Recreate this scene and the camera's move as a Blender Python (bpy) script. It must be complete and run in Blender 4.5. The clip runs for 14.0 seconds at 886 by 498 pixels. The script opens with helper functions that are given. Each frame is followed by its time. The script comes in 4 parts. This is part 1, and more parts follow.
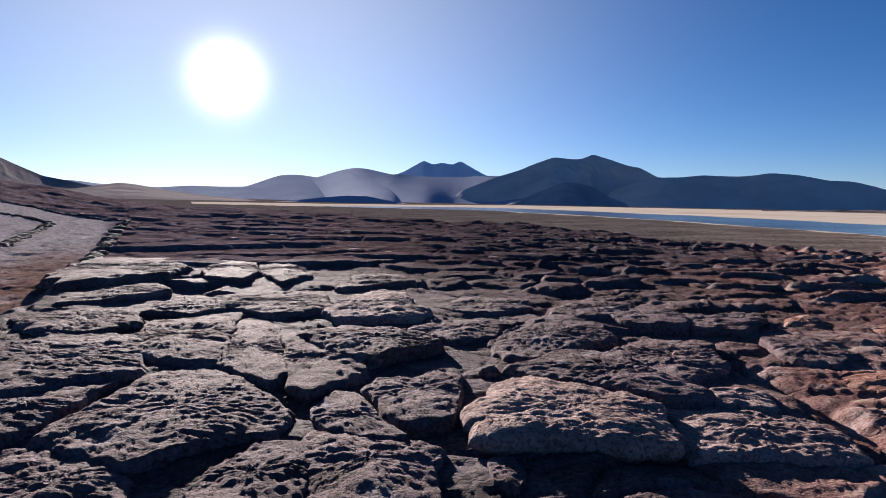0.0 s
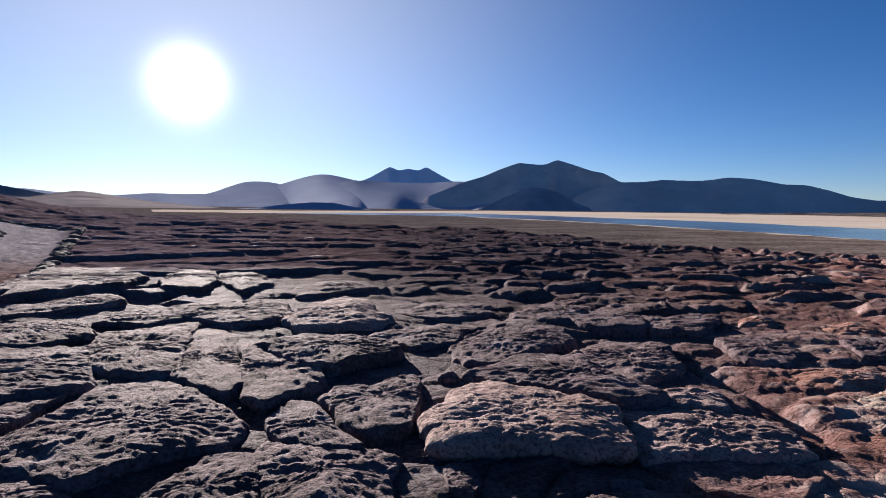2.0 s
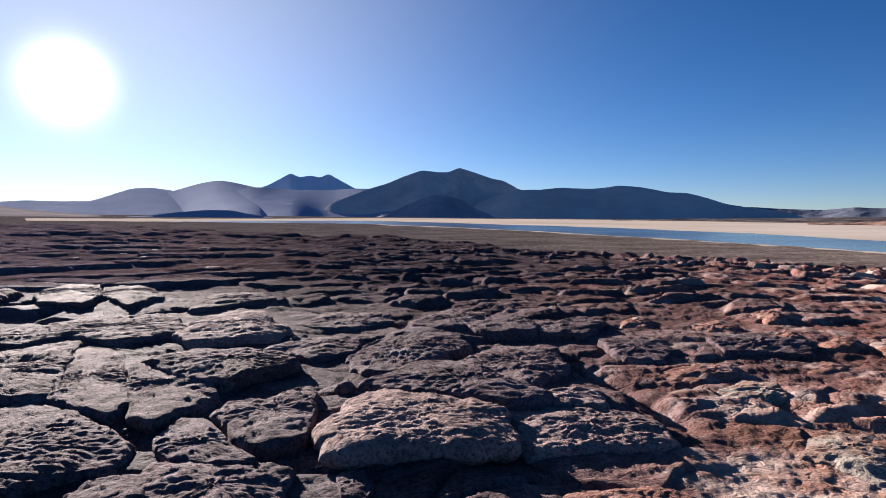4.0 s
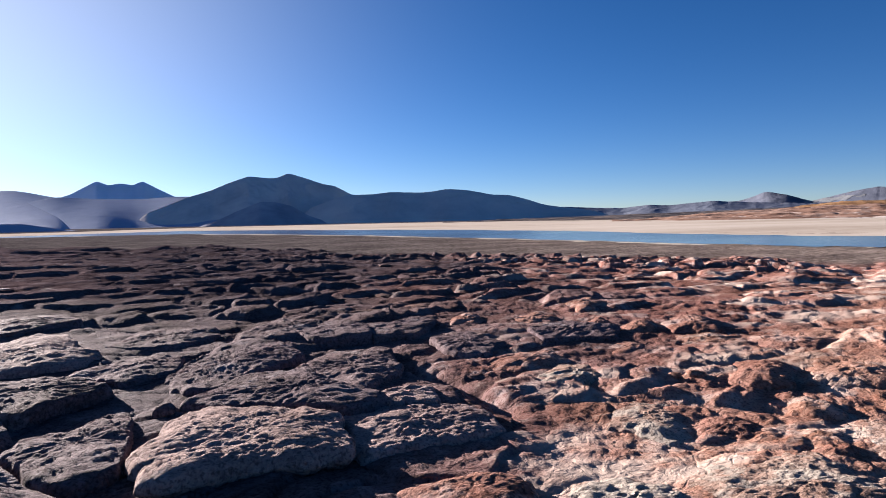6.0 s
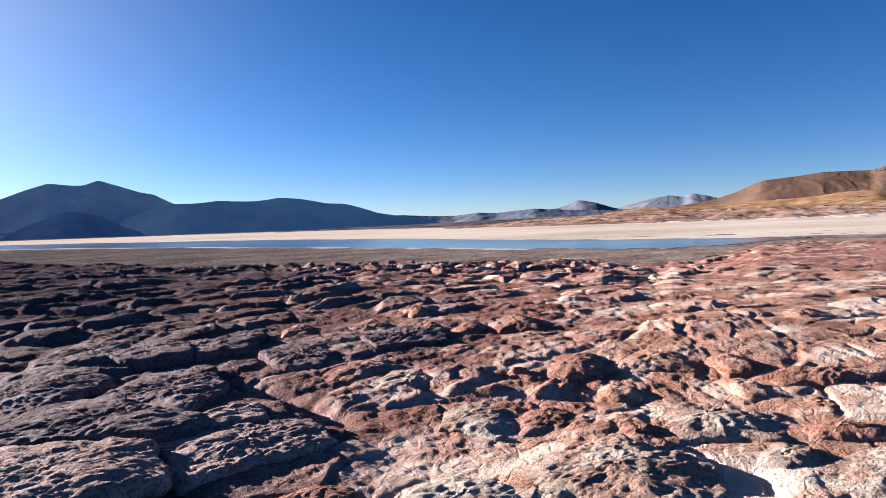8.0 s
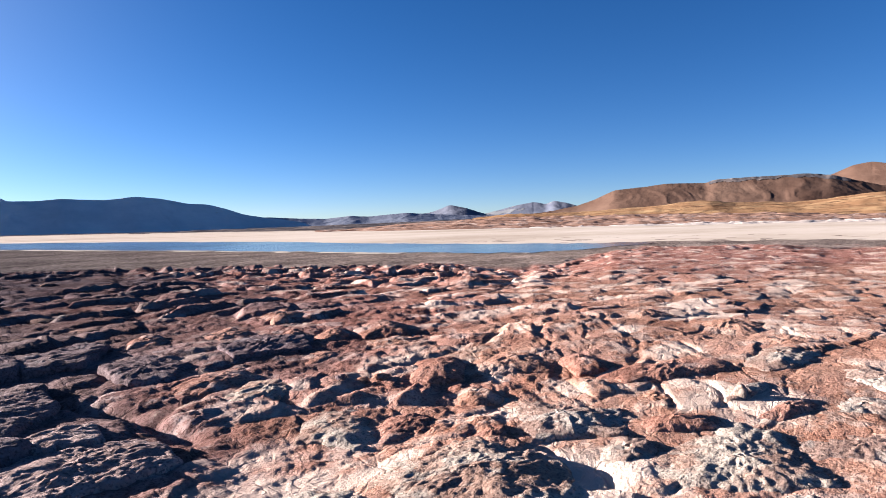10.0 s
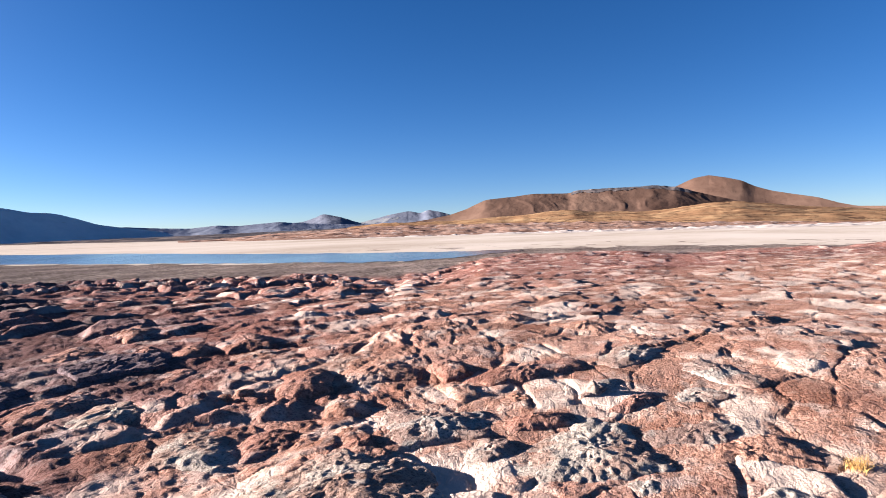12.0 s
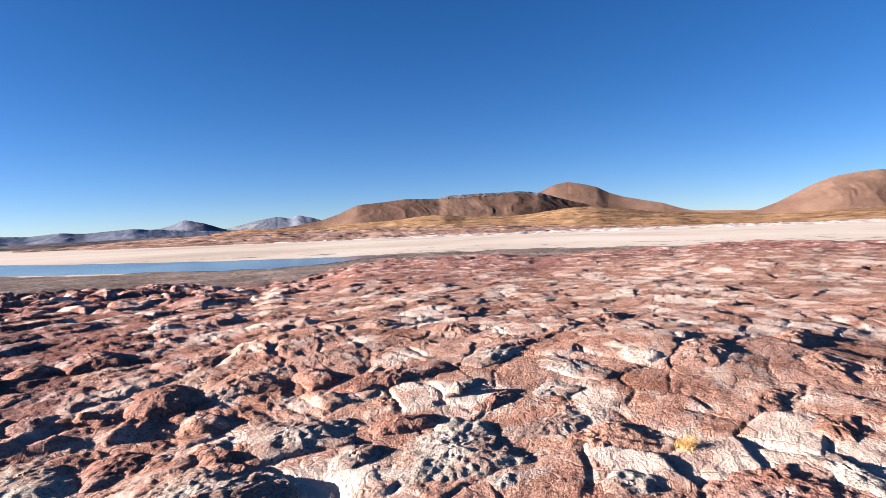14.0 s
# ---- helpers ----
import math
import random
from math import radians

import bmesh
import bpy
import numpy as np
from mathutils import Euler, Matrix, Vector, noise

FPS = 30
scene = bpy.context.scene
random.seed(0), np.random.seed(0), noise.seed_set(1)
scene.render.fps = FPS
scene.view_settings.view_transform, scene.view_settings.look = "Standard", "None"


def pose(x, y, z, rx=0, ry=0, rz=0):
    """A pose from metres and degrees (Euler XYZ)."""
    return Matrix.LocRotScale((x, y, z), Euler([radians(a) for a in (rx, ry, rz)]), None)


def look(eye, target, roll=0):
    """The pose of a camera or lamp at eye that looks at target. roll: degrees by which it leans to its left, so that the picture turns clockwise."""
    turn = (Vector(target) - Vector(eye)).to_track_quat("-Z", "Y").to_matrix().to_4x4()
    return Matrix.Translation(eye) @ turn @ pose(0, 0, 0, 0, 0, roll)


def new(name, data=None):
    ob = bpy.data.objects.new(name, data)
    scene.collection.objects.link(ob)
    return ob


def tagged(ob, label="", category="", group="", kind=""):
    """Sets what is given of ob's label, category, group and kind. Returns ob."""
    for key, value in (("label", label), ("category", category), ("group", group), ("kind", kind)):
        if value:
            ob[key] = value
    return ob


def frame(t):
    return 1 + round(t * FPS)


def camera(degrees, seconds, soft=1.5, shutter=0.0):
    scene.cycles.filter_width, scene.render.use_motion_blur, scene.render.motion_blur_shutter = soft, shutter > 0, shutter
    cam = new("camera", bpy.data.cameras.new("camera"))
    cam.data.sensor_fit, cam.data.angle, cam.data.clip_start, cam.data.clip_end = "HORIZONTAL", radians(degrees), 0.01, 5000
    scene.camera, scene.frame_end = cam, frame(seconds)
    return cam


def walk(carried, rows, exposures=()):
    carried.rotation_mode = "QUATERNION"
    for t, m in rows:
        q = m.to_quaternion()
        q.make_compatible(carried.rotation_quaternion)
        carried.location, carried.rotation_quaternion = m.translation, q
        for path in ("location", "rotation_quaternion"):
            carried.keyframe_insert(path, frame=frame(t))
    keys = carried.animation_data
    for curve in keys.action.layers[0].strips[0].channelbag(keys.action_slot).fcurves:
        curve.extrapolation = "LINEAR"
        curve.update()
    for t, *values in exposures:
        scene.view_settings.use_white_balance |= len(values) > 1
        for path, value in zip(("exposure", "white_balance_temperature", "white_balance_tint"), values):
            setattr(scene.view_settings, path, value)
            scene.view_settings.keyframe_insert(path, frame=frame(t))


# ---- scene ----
PATH = [
    (0, (-0.240, 0.224, 1.526), (-0.011, 4.207, 1.231), 1.12),
    (0.5, (-0.235, 0.228, 1.527), (0.032, 4.209, 1.238), 1.06),
    (1, (-0.216, 0.231, 1.533), (0.090, 4.210, 1.251), 0.92),
    (1.5, (-0.184, 0.232, 1.527), (0.169, 4.208, 1.259), 0.84),
    (2, (-0.160, 0.229, 1.527), (0.278, 4.197, 1.272), 0.68),
    (4.5, (-0.080, 0.063, 1.574), (1.177, 3.855, 1.388), -0.01),
    (5, (-0.061, 0.063, 1.560), (1.447, 3.764, 1.376), -0.65),
    (5.5, (-0.062, 0.053, 1.579), (1.693, 3.643, 1.384), -0.89),
    (6, (-0.054, 0.048, 1.554), (1.943, 3.509, 1.374), -1.23),
    (6.5, (-0.025, 0.024, 1.552), (2.212, 3.335, 1.373), -1.50),
    (7, (-0.023, 0.025, 1.550), (2.447, 3.167, 1.379), -1.86),
    (7.5, (-0.020, 0.014, 1.548), (2.630, 3.006, 1.385), -2.07),
    (8, (0.012, 0.040, 1.539), (2.831, 2.874, 1.385), -1.94),
    (10.5, (0.124, -0.010, 1.551), (3.549, 2.052, 1.411), -1.43),
    (11, (0.132, -0.028, 1.539), (3.647, 1.878, 1.417), -1.65),
    (11.5, (0.141, -0.037, 1.552), (3.755, 1.673, 1.429), -1.52),
    (12, (0.145, -0.067, 1.548), (3.845, 1.447, 1.432), -1.60),
    (12.5, (0.145, -0.078, 1.547), (3.916, 1.254, 1.436), -1.69),
    (13, (0.136, -0.101, 1.549), (3.963, 1.055, 1.440), -1.78),
    (13.5, (0.133, -0.125, 1.543), (4.014, 0.835, 1.438), -1.98),
    (14, (0.141, -0.148, 1.549), (4.070, 0.595, 1.440), -2.13),
]
cam = camera(70.2, 14.0, soft=0.9)
LIGHT = ((0.0, 1.97, 6650, 16), (2.2, 1.99, 6650, 16), (5.0, 2.17, 6650, 16), (8.0, 2.54, 6650, 15), (11.0, 2.66, 6650, 15), (14.0, 2.66, 6650, 15))
walk(cam, [(t, look(eye, target, roll)) for t, eye, target, roll in PATH], LIGHT)

# ---- daylight ----
SUN_AZ, SUN_EL = radians(-15.67), radians(10.1)
SUN_DIR = Vector((math.sin(SUN_AZ) * math.cos(SUN_EL), math.cos(SUN_AZ) * math.cos(SUN_EL), math.sin(SUN_EL)))

world = bpy.data.worlds.new("sky")
scene.world = world
world.use_nodes = True
wn, wl = world.node_tree.nodes, world.node_tree.links
wn.clear()
sky = wn.new("ShaderNodeTexSky")
sky.sky_type = "NISHITA"
sky.sun_disc = False
sky.sun_elevation = SUN_EL
sky.sun_rotation = SUN_AZ
sky.altitude = 4000
sky.air_density = 1.0
sky.dust_density = 0.02
sky.ozone_density = 2.2
back = wn.new("ShaderNodeBackground")
back.inputs["Strength"].default_value = 0.027
# the sun's own blinding disc and its aureole in the thin haze
coord = wn.new("ShaderNodeTexCoord")
dot = wn.new("ShaderNodeVectorMath")
dot.operation = "DOT_PRODUCT"
dot.inputs[1].default_value = SUN_DIR
wl.new(coord.outputs["Generated"], dot.inputs[0])
angle = wn.new("ShaderNodeMath")
angle.operation = "ARCCOSINE"
wl.new(dot.outputs["Value"], angle.inputs[0])


def falloff(width, strength, power):
    a = wn.new("ShaderNodeMath")
    a.operation = "DIVIDE"
    a.inputs[1].default_value = width
    wl.new(angle.outputs[0], a.inputs[0])
    b = wn.new("ShaderNodeMath")
    b.operation = "POWER"
    b.inputs[1].default_value = power
    wl.new(a.outputs[0], b.inputs[0])
    c = wn.new("ShaderNodeMath")
    c.operation = "MULTIPLY"
    c.inputs[1].default_value = -1.0
    wl.new(b.outputs[0], c.inputs[0])
    d = wn.new("ShaderNodeMath")
    d.operation = "EXPONENT"
    wl.new(c.outputs[0], d.inputs[0])
    e = wn.new("ShaderNodeMath")
    e.operation = "MULTIPLY"
    e.inputs[1].default_value = strength
    wl.new(d.outputs[0], e.inputs[0])
    return e


glow_a, glow_b = falloff(0.039, 0.56, 2.0), falloff(0.44, 0.120, 2.0)
both = wn.new("ShaderNodeMath")
both.operation = "ADD"
wl.new(glow_a.outputs[0], both.inputs[0])
wl.new(glow_b.outputs[0], both.inputs[1])
aureole = wn.new("ShaderNodeBackground")
aureole.inputs["Color"].default_value = (1.05, 1.05, 0.87, 1)
wl.new(both.outputs[0], aureole.inputs["Strength"])
add = wn.new("ShaderNodeAddShader")
wout = wn.new("ShaderNodeOutputWorld")
deep = wn.new("ShaderNodeHueSaturation")
deep.inputs["Saturation"].default_value = 1.26
wl.new(sky.outputs[0], deep.inputs["Color"])
tint = wn.new("ShaderNodeMix")
tint.data_type, tint.blend_type = "RGBA", "MULTIPLY"
tint_in = [s for s in tint.inputs if s.enabled]
tint_in[0].default_value = 1.0
tint_in[2].default_value = (0.80, 0.82, 1.0, 1)
wl.new(deep.outputs[0], tint_in[1])
wl.new([s for s in tint.outputs if s.enabled][0], back.inputs["Color"])
wl.new(back.outputs[0], add.inputs[0])
wl.new(aureole.outputs[0], add.inputs[1])
wl.new(add.outputs[0], wout.inputs["Surface"])

sun = new("sun", bpy.data.lights.new("sun", "SUN"))
sun.data.energy = 5.0
sun.data.angle = radians(0.53)
sun.data.color = (1.0, 0.94, 0.88)
sun.rotation_euler = SUN_DIR.to_track_quat("Z", "Y").to_euler()


# ---- noise in the plane ----
def lattice(ix, iy, seed):
    h = (ix.astype(np.int64) * 374761393 + iy.astype(np.int64) * 668265263 + seed * 974634541) & 0xFFFFFFFF
    h = ((h ^ (h >> 13)) * 1274126177) & 0xFFFFFFFF
    h = ((h ^ (h >> 16)) * 2246822519) & 0xFFFFFFFF
    return ((h ^ (h >> 15)) & 0xFFFFFF) / float(0xFFFFFF)


def grain(x, y, seed=0):
    """Smooth noise, -1 to 1."""
    x, y = np.asarray(x, float), np.asarray(y, float)
    ix, iy = np.floor(x), np.floor(y)
    fx, fy = x - ix, y - iy
    fx, fy = fx * fx * fx * (fx * (fx * 6 - 15) + 10), fy * fy * fy * (fy * (fy * 6 - 15) + 10)
    a, b = lattice(ix, iy, seed), lattice(ix + 1, iy, seed)
    c, d = lattice(ix, iy + 1, seed), lattice(ix + 1, iy + 1, seed)
    return 2 * (a + (b - a) * fx + (c - a) * fy + (a - b - c + d) * fx * fy) - 1


def fractal(x, y, octaves=4, seed=0, gain=0.5):
    total, amp, k = 0.0, 1.0, 1.0
    for n in range(octaves):
        total = total + amp * grain(x * k + 17.3 * n, y * k - 9.1 * n, seed + n)
        amp, k = amp * gain, k * 2.03
    return total


def cells(x, y, seed=0, jitter=0.9):
    """Distances to the nearest and second nearest seed point, and a random number of the nearest."""
    x, y = np.asarray(x, float), np.asarray(y, float)
    ix, iy = np.floor(x), np.floor(y)
    f1, f2, who = np.full(x.shape, 9.0), np.full(x.shape, 9.0), np.zeros(x.shape)
    for dx in (-1, 0, 1):
        for dy in (-1, 0, 1):
            cx, cy = ix + dx, iy + dy
            px = cx + 0.5 + jitter * (lattice(cx, cy, seed) - 0.5)
            py = cy + 0.5 + jitter * (lattice(cx, cy, seed + 7) - 0.5)
            d = np.hypot(px - x, py - y)
            near = d < f1
            f2 = np.where(near, f1, np.minimum(f2, d))
            who = np.where(near, lattice(cx, cy, seed + 13), who)
            f1 = np.where(near, d, f1)
    return f1, f2, who


def step(a, b, v):
    s = np.clip((np.asarray(v, float) - a) / (b - a), 0, 1)
    return s * s * (3 - 2 * s)


# ---- the lie of the land ----
FLAT = -0.60  # level of the mud and salt flats, below the rock outcrop
EDGE_AZ = (-180, -60, -40, -14, -5, 5, 12, 21, 36, 50, 58, 67, 74, 84, 98, 110, 180)
EDGE_R = (70, 180, 180, 150, 92, 66, 55, 43, 38, 36, 34, 33, 50, 56, 56, 68, 70)


def polar(x, y):
    return np.degrees(np.arctan2(x, y)), np.hypot(x, y)


def outcrop_edge(az):
    return np.interp(az, EDGE_AZ, EDGE_R) * (1 + 0.10 * grain(az * 0.16, az * 0 + 3.0, 41) + 0.05 * grain(az * 0.6, az * 0, 42))


def swell(x, y):
    """The broad ups and downs of the rock near the walker."""
    r2 = ((x - 4.8) ** 2 + (y - 4.6) ** 2) / 4.0
    q2 = (x - 7.0) ** 2 / 10.0 + (y + 1.6) ** 2 / 6.0
    return -0.10 * np.exp(-r2) + 0.08 * np.exp(-q2)


def hillside(az, r):
    rr = np.minimum(r, 150) - 0.3 * np.clip(r - 190, 0, 400)
    a = np.radians(az)
    w = -0.8 * rr * np.sin(a) + 0.2 * rr * np.cos(a)
    side = step(-18, -34, az) * step(-150, -100, az)
    return 0.07 * np.maximum(0, w - 18) * side


TRAIL_R = (0, 7.4, 9.2, 10.9, 14.5, 20.1, 40.3, 60.3)
TRAIL_AZ = (-55, -38.5, -32.5, -29.7, -27.7, -25.4, -23.6, -23.5)


def trail(az, r):
    """1 on the gravel of the trail, 0 off it."""
    bound = np.interp(r, TRAIL_R, TRAIL_AZ)
    far = np.interp(az, (-65, -32, -28, -23.4), (70, 56, 47, 40))
    return step(0, -1.5, az - bound) * step(1.0, 0.0, r - far) * step(-125, -95, az) * step(4.0, 5.5, r)


RUNNEL_X, RUNNEL_Y = (2.97, 3.04, 3.0, 2.84), (4.3, 5.0, 5.7, 6.2)


def beds(x, y, wide, deep, seed, height, tilt, power=1.4, gap=0.16):
    """Broken beds: uneven rounded plates, each tipped its own way, with open joints between. Height and a random tone of each."""
    u, v = x / wide, y / deep
    ix, iy = np.floor(u), np.floor(v)
    f1, f2 = np.full(u.shape, 9.0), np.full(u.shape, 9.0)
    who, ox, oy = np.zeros(u.shape), np.zeros(u.shape), np.zeros(u.shape)
    for dx in (-1, 0, 1):
        for dy in (-1, 0, 1):
            cx, cy = ix + dx, iy + dy
            px = u - (cx + 0.5 + 0.95 * (lattice(cx, cy, seed) - 0.5))
            py = v - (cy + 0.5 + 0.95 * (lattice(cx, cy, seed + 7) - 0.5))
            d = np.hypot(px, py)
            near = d < f1
            f2 = np.where(near, f1, np.minimum(f2, d))
            who = np.where(near, lattice(cx, cy, seed + 13), who)
            ox, oy = np.where(near, px, ox), np.where(near, py, oy)
            f1 = np.where(near, d, f1)
    lean = (who * 7.31) % 1.0 - 0.5
    body = height * who ** power + tilt * (1.6 * lean * ox - (0.55 + lean) * oy)
    return step(0.0, gap, f2 - f1) * np.maximum(body, 0.012), who


def terrain(x, y):
    """Height of the ground, and how far it is mud, trail, red rock and pale rock there."""
    az, r = polar(x, y)
    edge = outcrop_edge(az)
    gravel = trail(az, r + 0.9 * fractal(x * 0.5, y * 0.5, 2, 50))
    slope = hillside(az, r)
    bearing = az
    # behind the walker the red rock passes back into the grey
    az = np.where(az > 118, 118 - 2.26 * (az - 118), az)
    rock = step(1.0, 0.90, r / edge + 0.07 * fractal(x * 0.22, y * 0.22, 3, 45) * (r < 200))
    level = swell(x, y) + FLAT * step(0.35, 1.02, r / edge)
    red = step(18, 56, az + 11 * fractal(x * 0.35, y * 0.35, 3, 5))
    right = step(56, 80, az + 5 * grain(x * 0.12, y * 0.12, 8))
    left = step(16, -6, az)
    # bent domain, so that joints and lumps never run straight
    wx = x + 0.20 * fractal(x * 0.9, y * 0.9, 3, 11)
    wy = y + 0.20 * fractal(x * 0.9 + 40, y * 0.9, 3, 12)
    # the farther beds: large plates to the west, rounded lumps in the middle, low sheets to the east
    big, whol = beds(wx, wy, 2.6, 2.1, 48, 0.15, 0.10, 1.3, 0.10)
    mid, whom = beds(wx + 3.1, wy, 1.25, 1.0, 22, 0.13, 0.07, 1.2, 0.24)
    small, whok = beds(wx, wy + 9.7, 0.52, 0.42, 23, 0.07, 0.03, 1.5, 0.3)
    sheet, whob = beds(wx + 0.7, wy, 2.0, 1.5, 25, 0.035, 0.03, 1.2, 0.03)
    # the low bed that the plates and boulders lie on
    worn, whop = beds(wx + 5.0, wy + 2.0, 0.75, 0.6, 21, 0.04, 0.03, 1.2, 0.12)
    heap = step(-0.35, 0.30, fractal(x * 0.30, y * 0.30, 2, 28))
    lumps = mid * (0.45 + 0.75 * heap) + small * (0.15 + 0.55 * heap)
    rubbly = (1 - left) * (1 - right)
    farther = (left * (0.95 * big + 0.18 * mid + 0.15 * small) + rubbly * lumps + right * (1 - left) * (sheet + 0.5 * worn + 0.15 * small * (1 - heap) + 0.25 * mid * heap))
    # towards the mud the lumps stand higher and apart
    rim = step(0.45, 0.85, r / edge) * (1 - left) * (1 - 0.5 * right)
    farther = farther * (1 + 0.9 * rim)
    far = step(4.6 + 3.4 * left, 7.2 + 5.3 * left, r)
    near_bed = worn * (1 - 0.5 * left - 0.3 * right) + 0.15 * small * (1 - left) * (1 - 0.6 * right)
    basin = np.exp(-((x - 3.0) ** 2 / 0.35 + (y - 3.0) ** 2 / 0.45))
    calm = 1 - 0.8 * step(0.25, 0.7, basin)
    # a smooth-sided runnel winding down to the basin
    runnel = np.exp(-((x - np.interp(y, RUNNEL_Y, RUNNEL_X)) ** 2) / 0.014) * step(3.9, 4.4, y) * step(6.6, 6.1, y) * (x > 0)
    bare = rock * (1 - gravel)
    fade = np.where(az < -8, step(190, 110, r), step(90, 50, r))
    z = level - (0.012 * left + 0.005) * (1 - far)
    z = z + calm * bare * ((1 - far) * near_bed + far * farther * fade)
    # a shadowed hollow between the white rocks
    pit = np.exp(-((x - 3.73) ** 2 / 0.05 + (y - 1.40) ** 2 / 0.04))
    z = z - 0.10 * runnel - 0.06 * pit
    z = z + bare * 0.30 * step(30, 70, r) * fractal(x / 5.0, y / 5.0, 3, 38)
    z = z + calm * bare * (0.14 * fractal(x * 0.11, y * 0.11, 3, 31) * far + (0.018 - 0.006 * right) * fractal(x * 1.7, y * 1.7, 3, 32))
    # pitted, wrinkled skin
    wrinkle = np.abs(fractal(x * 3.2 + 0.3 * fractal(x * 4, y * 4, 2, 61), y * 5.2, 4, 62, 0.6))
    z = z + bare * (0.013 - 0.007 * right + 0.006 * far * rubbly - 0.008 * far * left) * np.minimum(wrinkle, 0.7) * step(40, 18, r)
    z = z + bare * (0.005 - 0.002 * right + 0.003 * far * rubbly - 0.002 * far * left) * fractal(x * (7.5 + 4 * right), y * (10.0 + 4 * right), 4, 33, 0.62) * step(26, 12, r)
    z = z + (0.012 + 0.018 * step(52, 42, r)) * (1 - rock) * fractal(x * 0.5, y * 0.5, 3, 34) * step(140, 60, r)
    z = z + slope - 0.06 * gravel + 0.03 * gravel * fractal(x * 2.2, y * 2.2, 3, 35) * (r < 70)
    mud = 1 - rock
    pale = step(42, 74, az + 9 * fractal(x * 0.3, y * 0.3, 3, 36)) * step(26 + 20 * step(84, 98, az), 10 + 10 * step(84, 98, az), r + 4 * grain(x * 0.2, y * 0.2, 37))
    pale = np.maximum(pale, step(34, 50, az + 6 * grain(x * 0.8, y * 0.8, 47)) * step(7.0, 4.5, r))
    pale = np.maximum(pale, 0.6 * step(0.25, 0.6, basin))
    dry = step(8, 60, az)
    near = step(16, 6, r)
    dirt = gravel * step(-9, -2, bearing - np.interp(r, TRAIL_R, TRAIL_AZ) + 2 * grain(x, y, 44)) * step(26, 14, r)
    # shade of the farther plates, put into the colour by bearing and distance
    shade_soil = step(-10, 8, az) * step(48, 14, az + 8 * grain(x * 0.25, y * 0.25, 49)) * step(7, 18, r + 2 * grain(x * 0.3, y * 0.3, 46))
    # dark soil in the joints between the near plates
    shade_soil = np.maximum(shade_soil, (0.85 - 0.85 * step(8, 12, r)) * left)
    tone = np.where(left > 0.5, 0.6 * whol + 0.4 * whok, 0.6 * whom + 0.4 * whok)
    tone = np.where(right > 0.5, 0.35 * whob + 0.4 * whop + 0.25 * whok, tone)
    # pale fine sand fills the basin
    tone = np.maximum(tone, 0.7 * step(0.15, 0.5, basin))
    hill_tint = step(-1, -19, az) * step(8, 15, r + 2 * grain(x * 0.3, y * 0.3, 51))
    return z, mud, gravel, red, pale, dry, near, dirt, shade_soil, tone, hill_tint


def ground_at(x, y):
    return float(terrain(np.array([float(x)]), np.array([float(y)]))[0][0])


# ---- materials ----
def material(name, roughness=0.9, gloss=0.06):
    m = bpy.data.materials.new(name)
    m.use_nodes = True
    nodes = m.node_tree.nodes
    bsdf = nodes["Principled BSDF"]
    bsdf.inputs["Roughness"].default_value = roughness
    bsdf.inputs["Specular IOR Level"].default_value = gloss
    return m, nodes, m.node_tree.links, bsdf


def place(nodes, links, scale=(1, 1, 1)):
    geo = nodes.new("ShaderNodeNewGeometry")
    mapping = nodes.new("ShaderNodeMapping")
    mapping.inputs["Scale"].default_value = scale
    links.new(geo.outputs["Position"], mapping.inputs["Vector"])
    return mapping.outputs["Vector"]


def noise_node(nodes, links, vector, scale, detail=5, rough=0.6):
    n = nodes.new("ShaderNodeTexNoise")
    n.inputs["Scale"].default_value = scale
    n.inputs["Detail"].default_value = detail
    n.inputs["Roughness"].default_value = rough
    links.new(vector, n.inputs["Vector"])
    return n.outputs["Fac"]


def pits_node(nodes, links, vector, scale):
    v = nodes.new("ShaderNodeTexVoronoi")
    v.inputs["Scale"].default_value = scale
    links.new(vector, v.inputs["Vector"])
    return v.outputs["Distance"]


def ramp(nodes, links, fac, *stops):
    r = nodes.new("ShaderNodeValToRGB")
    r.color_ramp.elements[0].position, r.color_ramp.elements[0].color = stops[0][0], (*stops[0][1], 1)
    r.color_ramp.elements[1].position, r.color_ramp.elements[1].color = stops[-1][0], (*stops[-1][1], 1)
    for at, colour in stops[1:-1]:
        e = r.color_ramp.elements.new(at)
        e.color = (*colour, 1)
    links.new(fac, r.inputs["Fac"])
    return r.outputs["Color"]


def blend(nodes, links, fac, a, b, mode="MIX"):
    m = nodes.new("ShaderNodeMix")
    m.data_type = "RGBA"
    m.blend_type = mode
    ins = [s for s in m.inputs if s.enabled]
    for socket, value in zip(ins, (fac, a, b)):
        if isinstance(value, (int, float)):
            socket.default_value = value
        elif isinstance(value, tuple):
            socket.default_value = (*value, 1)
        else:
            links.new(value, socket)
    return [s for s in m.outputs if s.enabled][0]


def mathnode(nodes, links, operation, a, b=0.0):
    m = nodes.new("ShaderNodeMath")
    m.operation = operation
    for socket, value in zip(m.inputs, (a, b)):
        if isinstance(value, (int, float)):
            socket.default_value = value
        else:
            links.new(value, socket)
    return m.outputs[0]


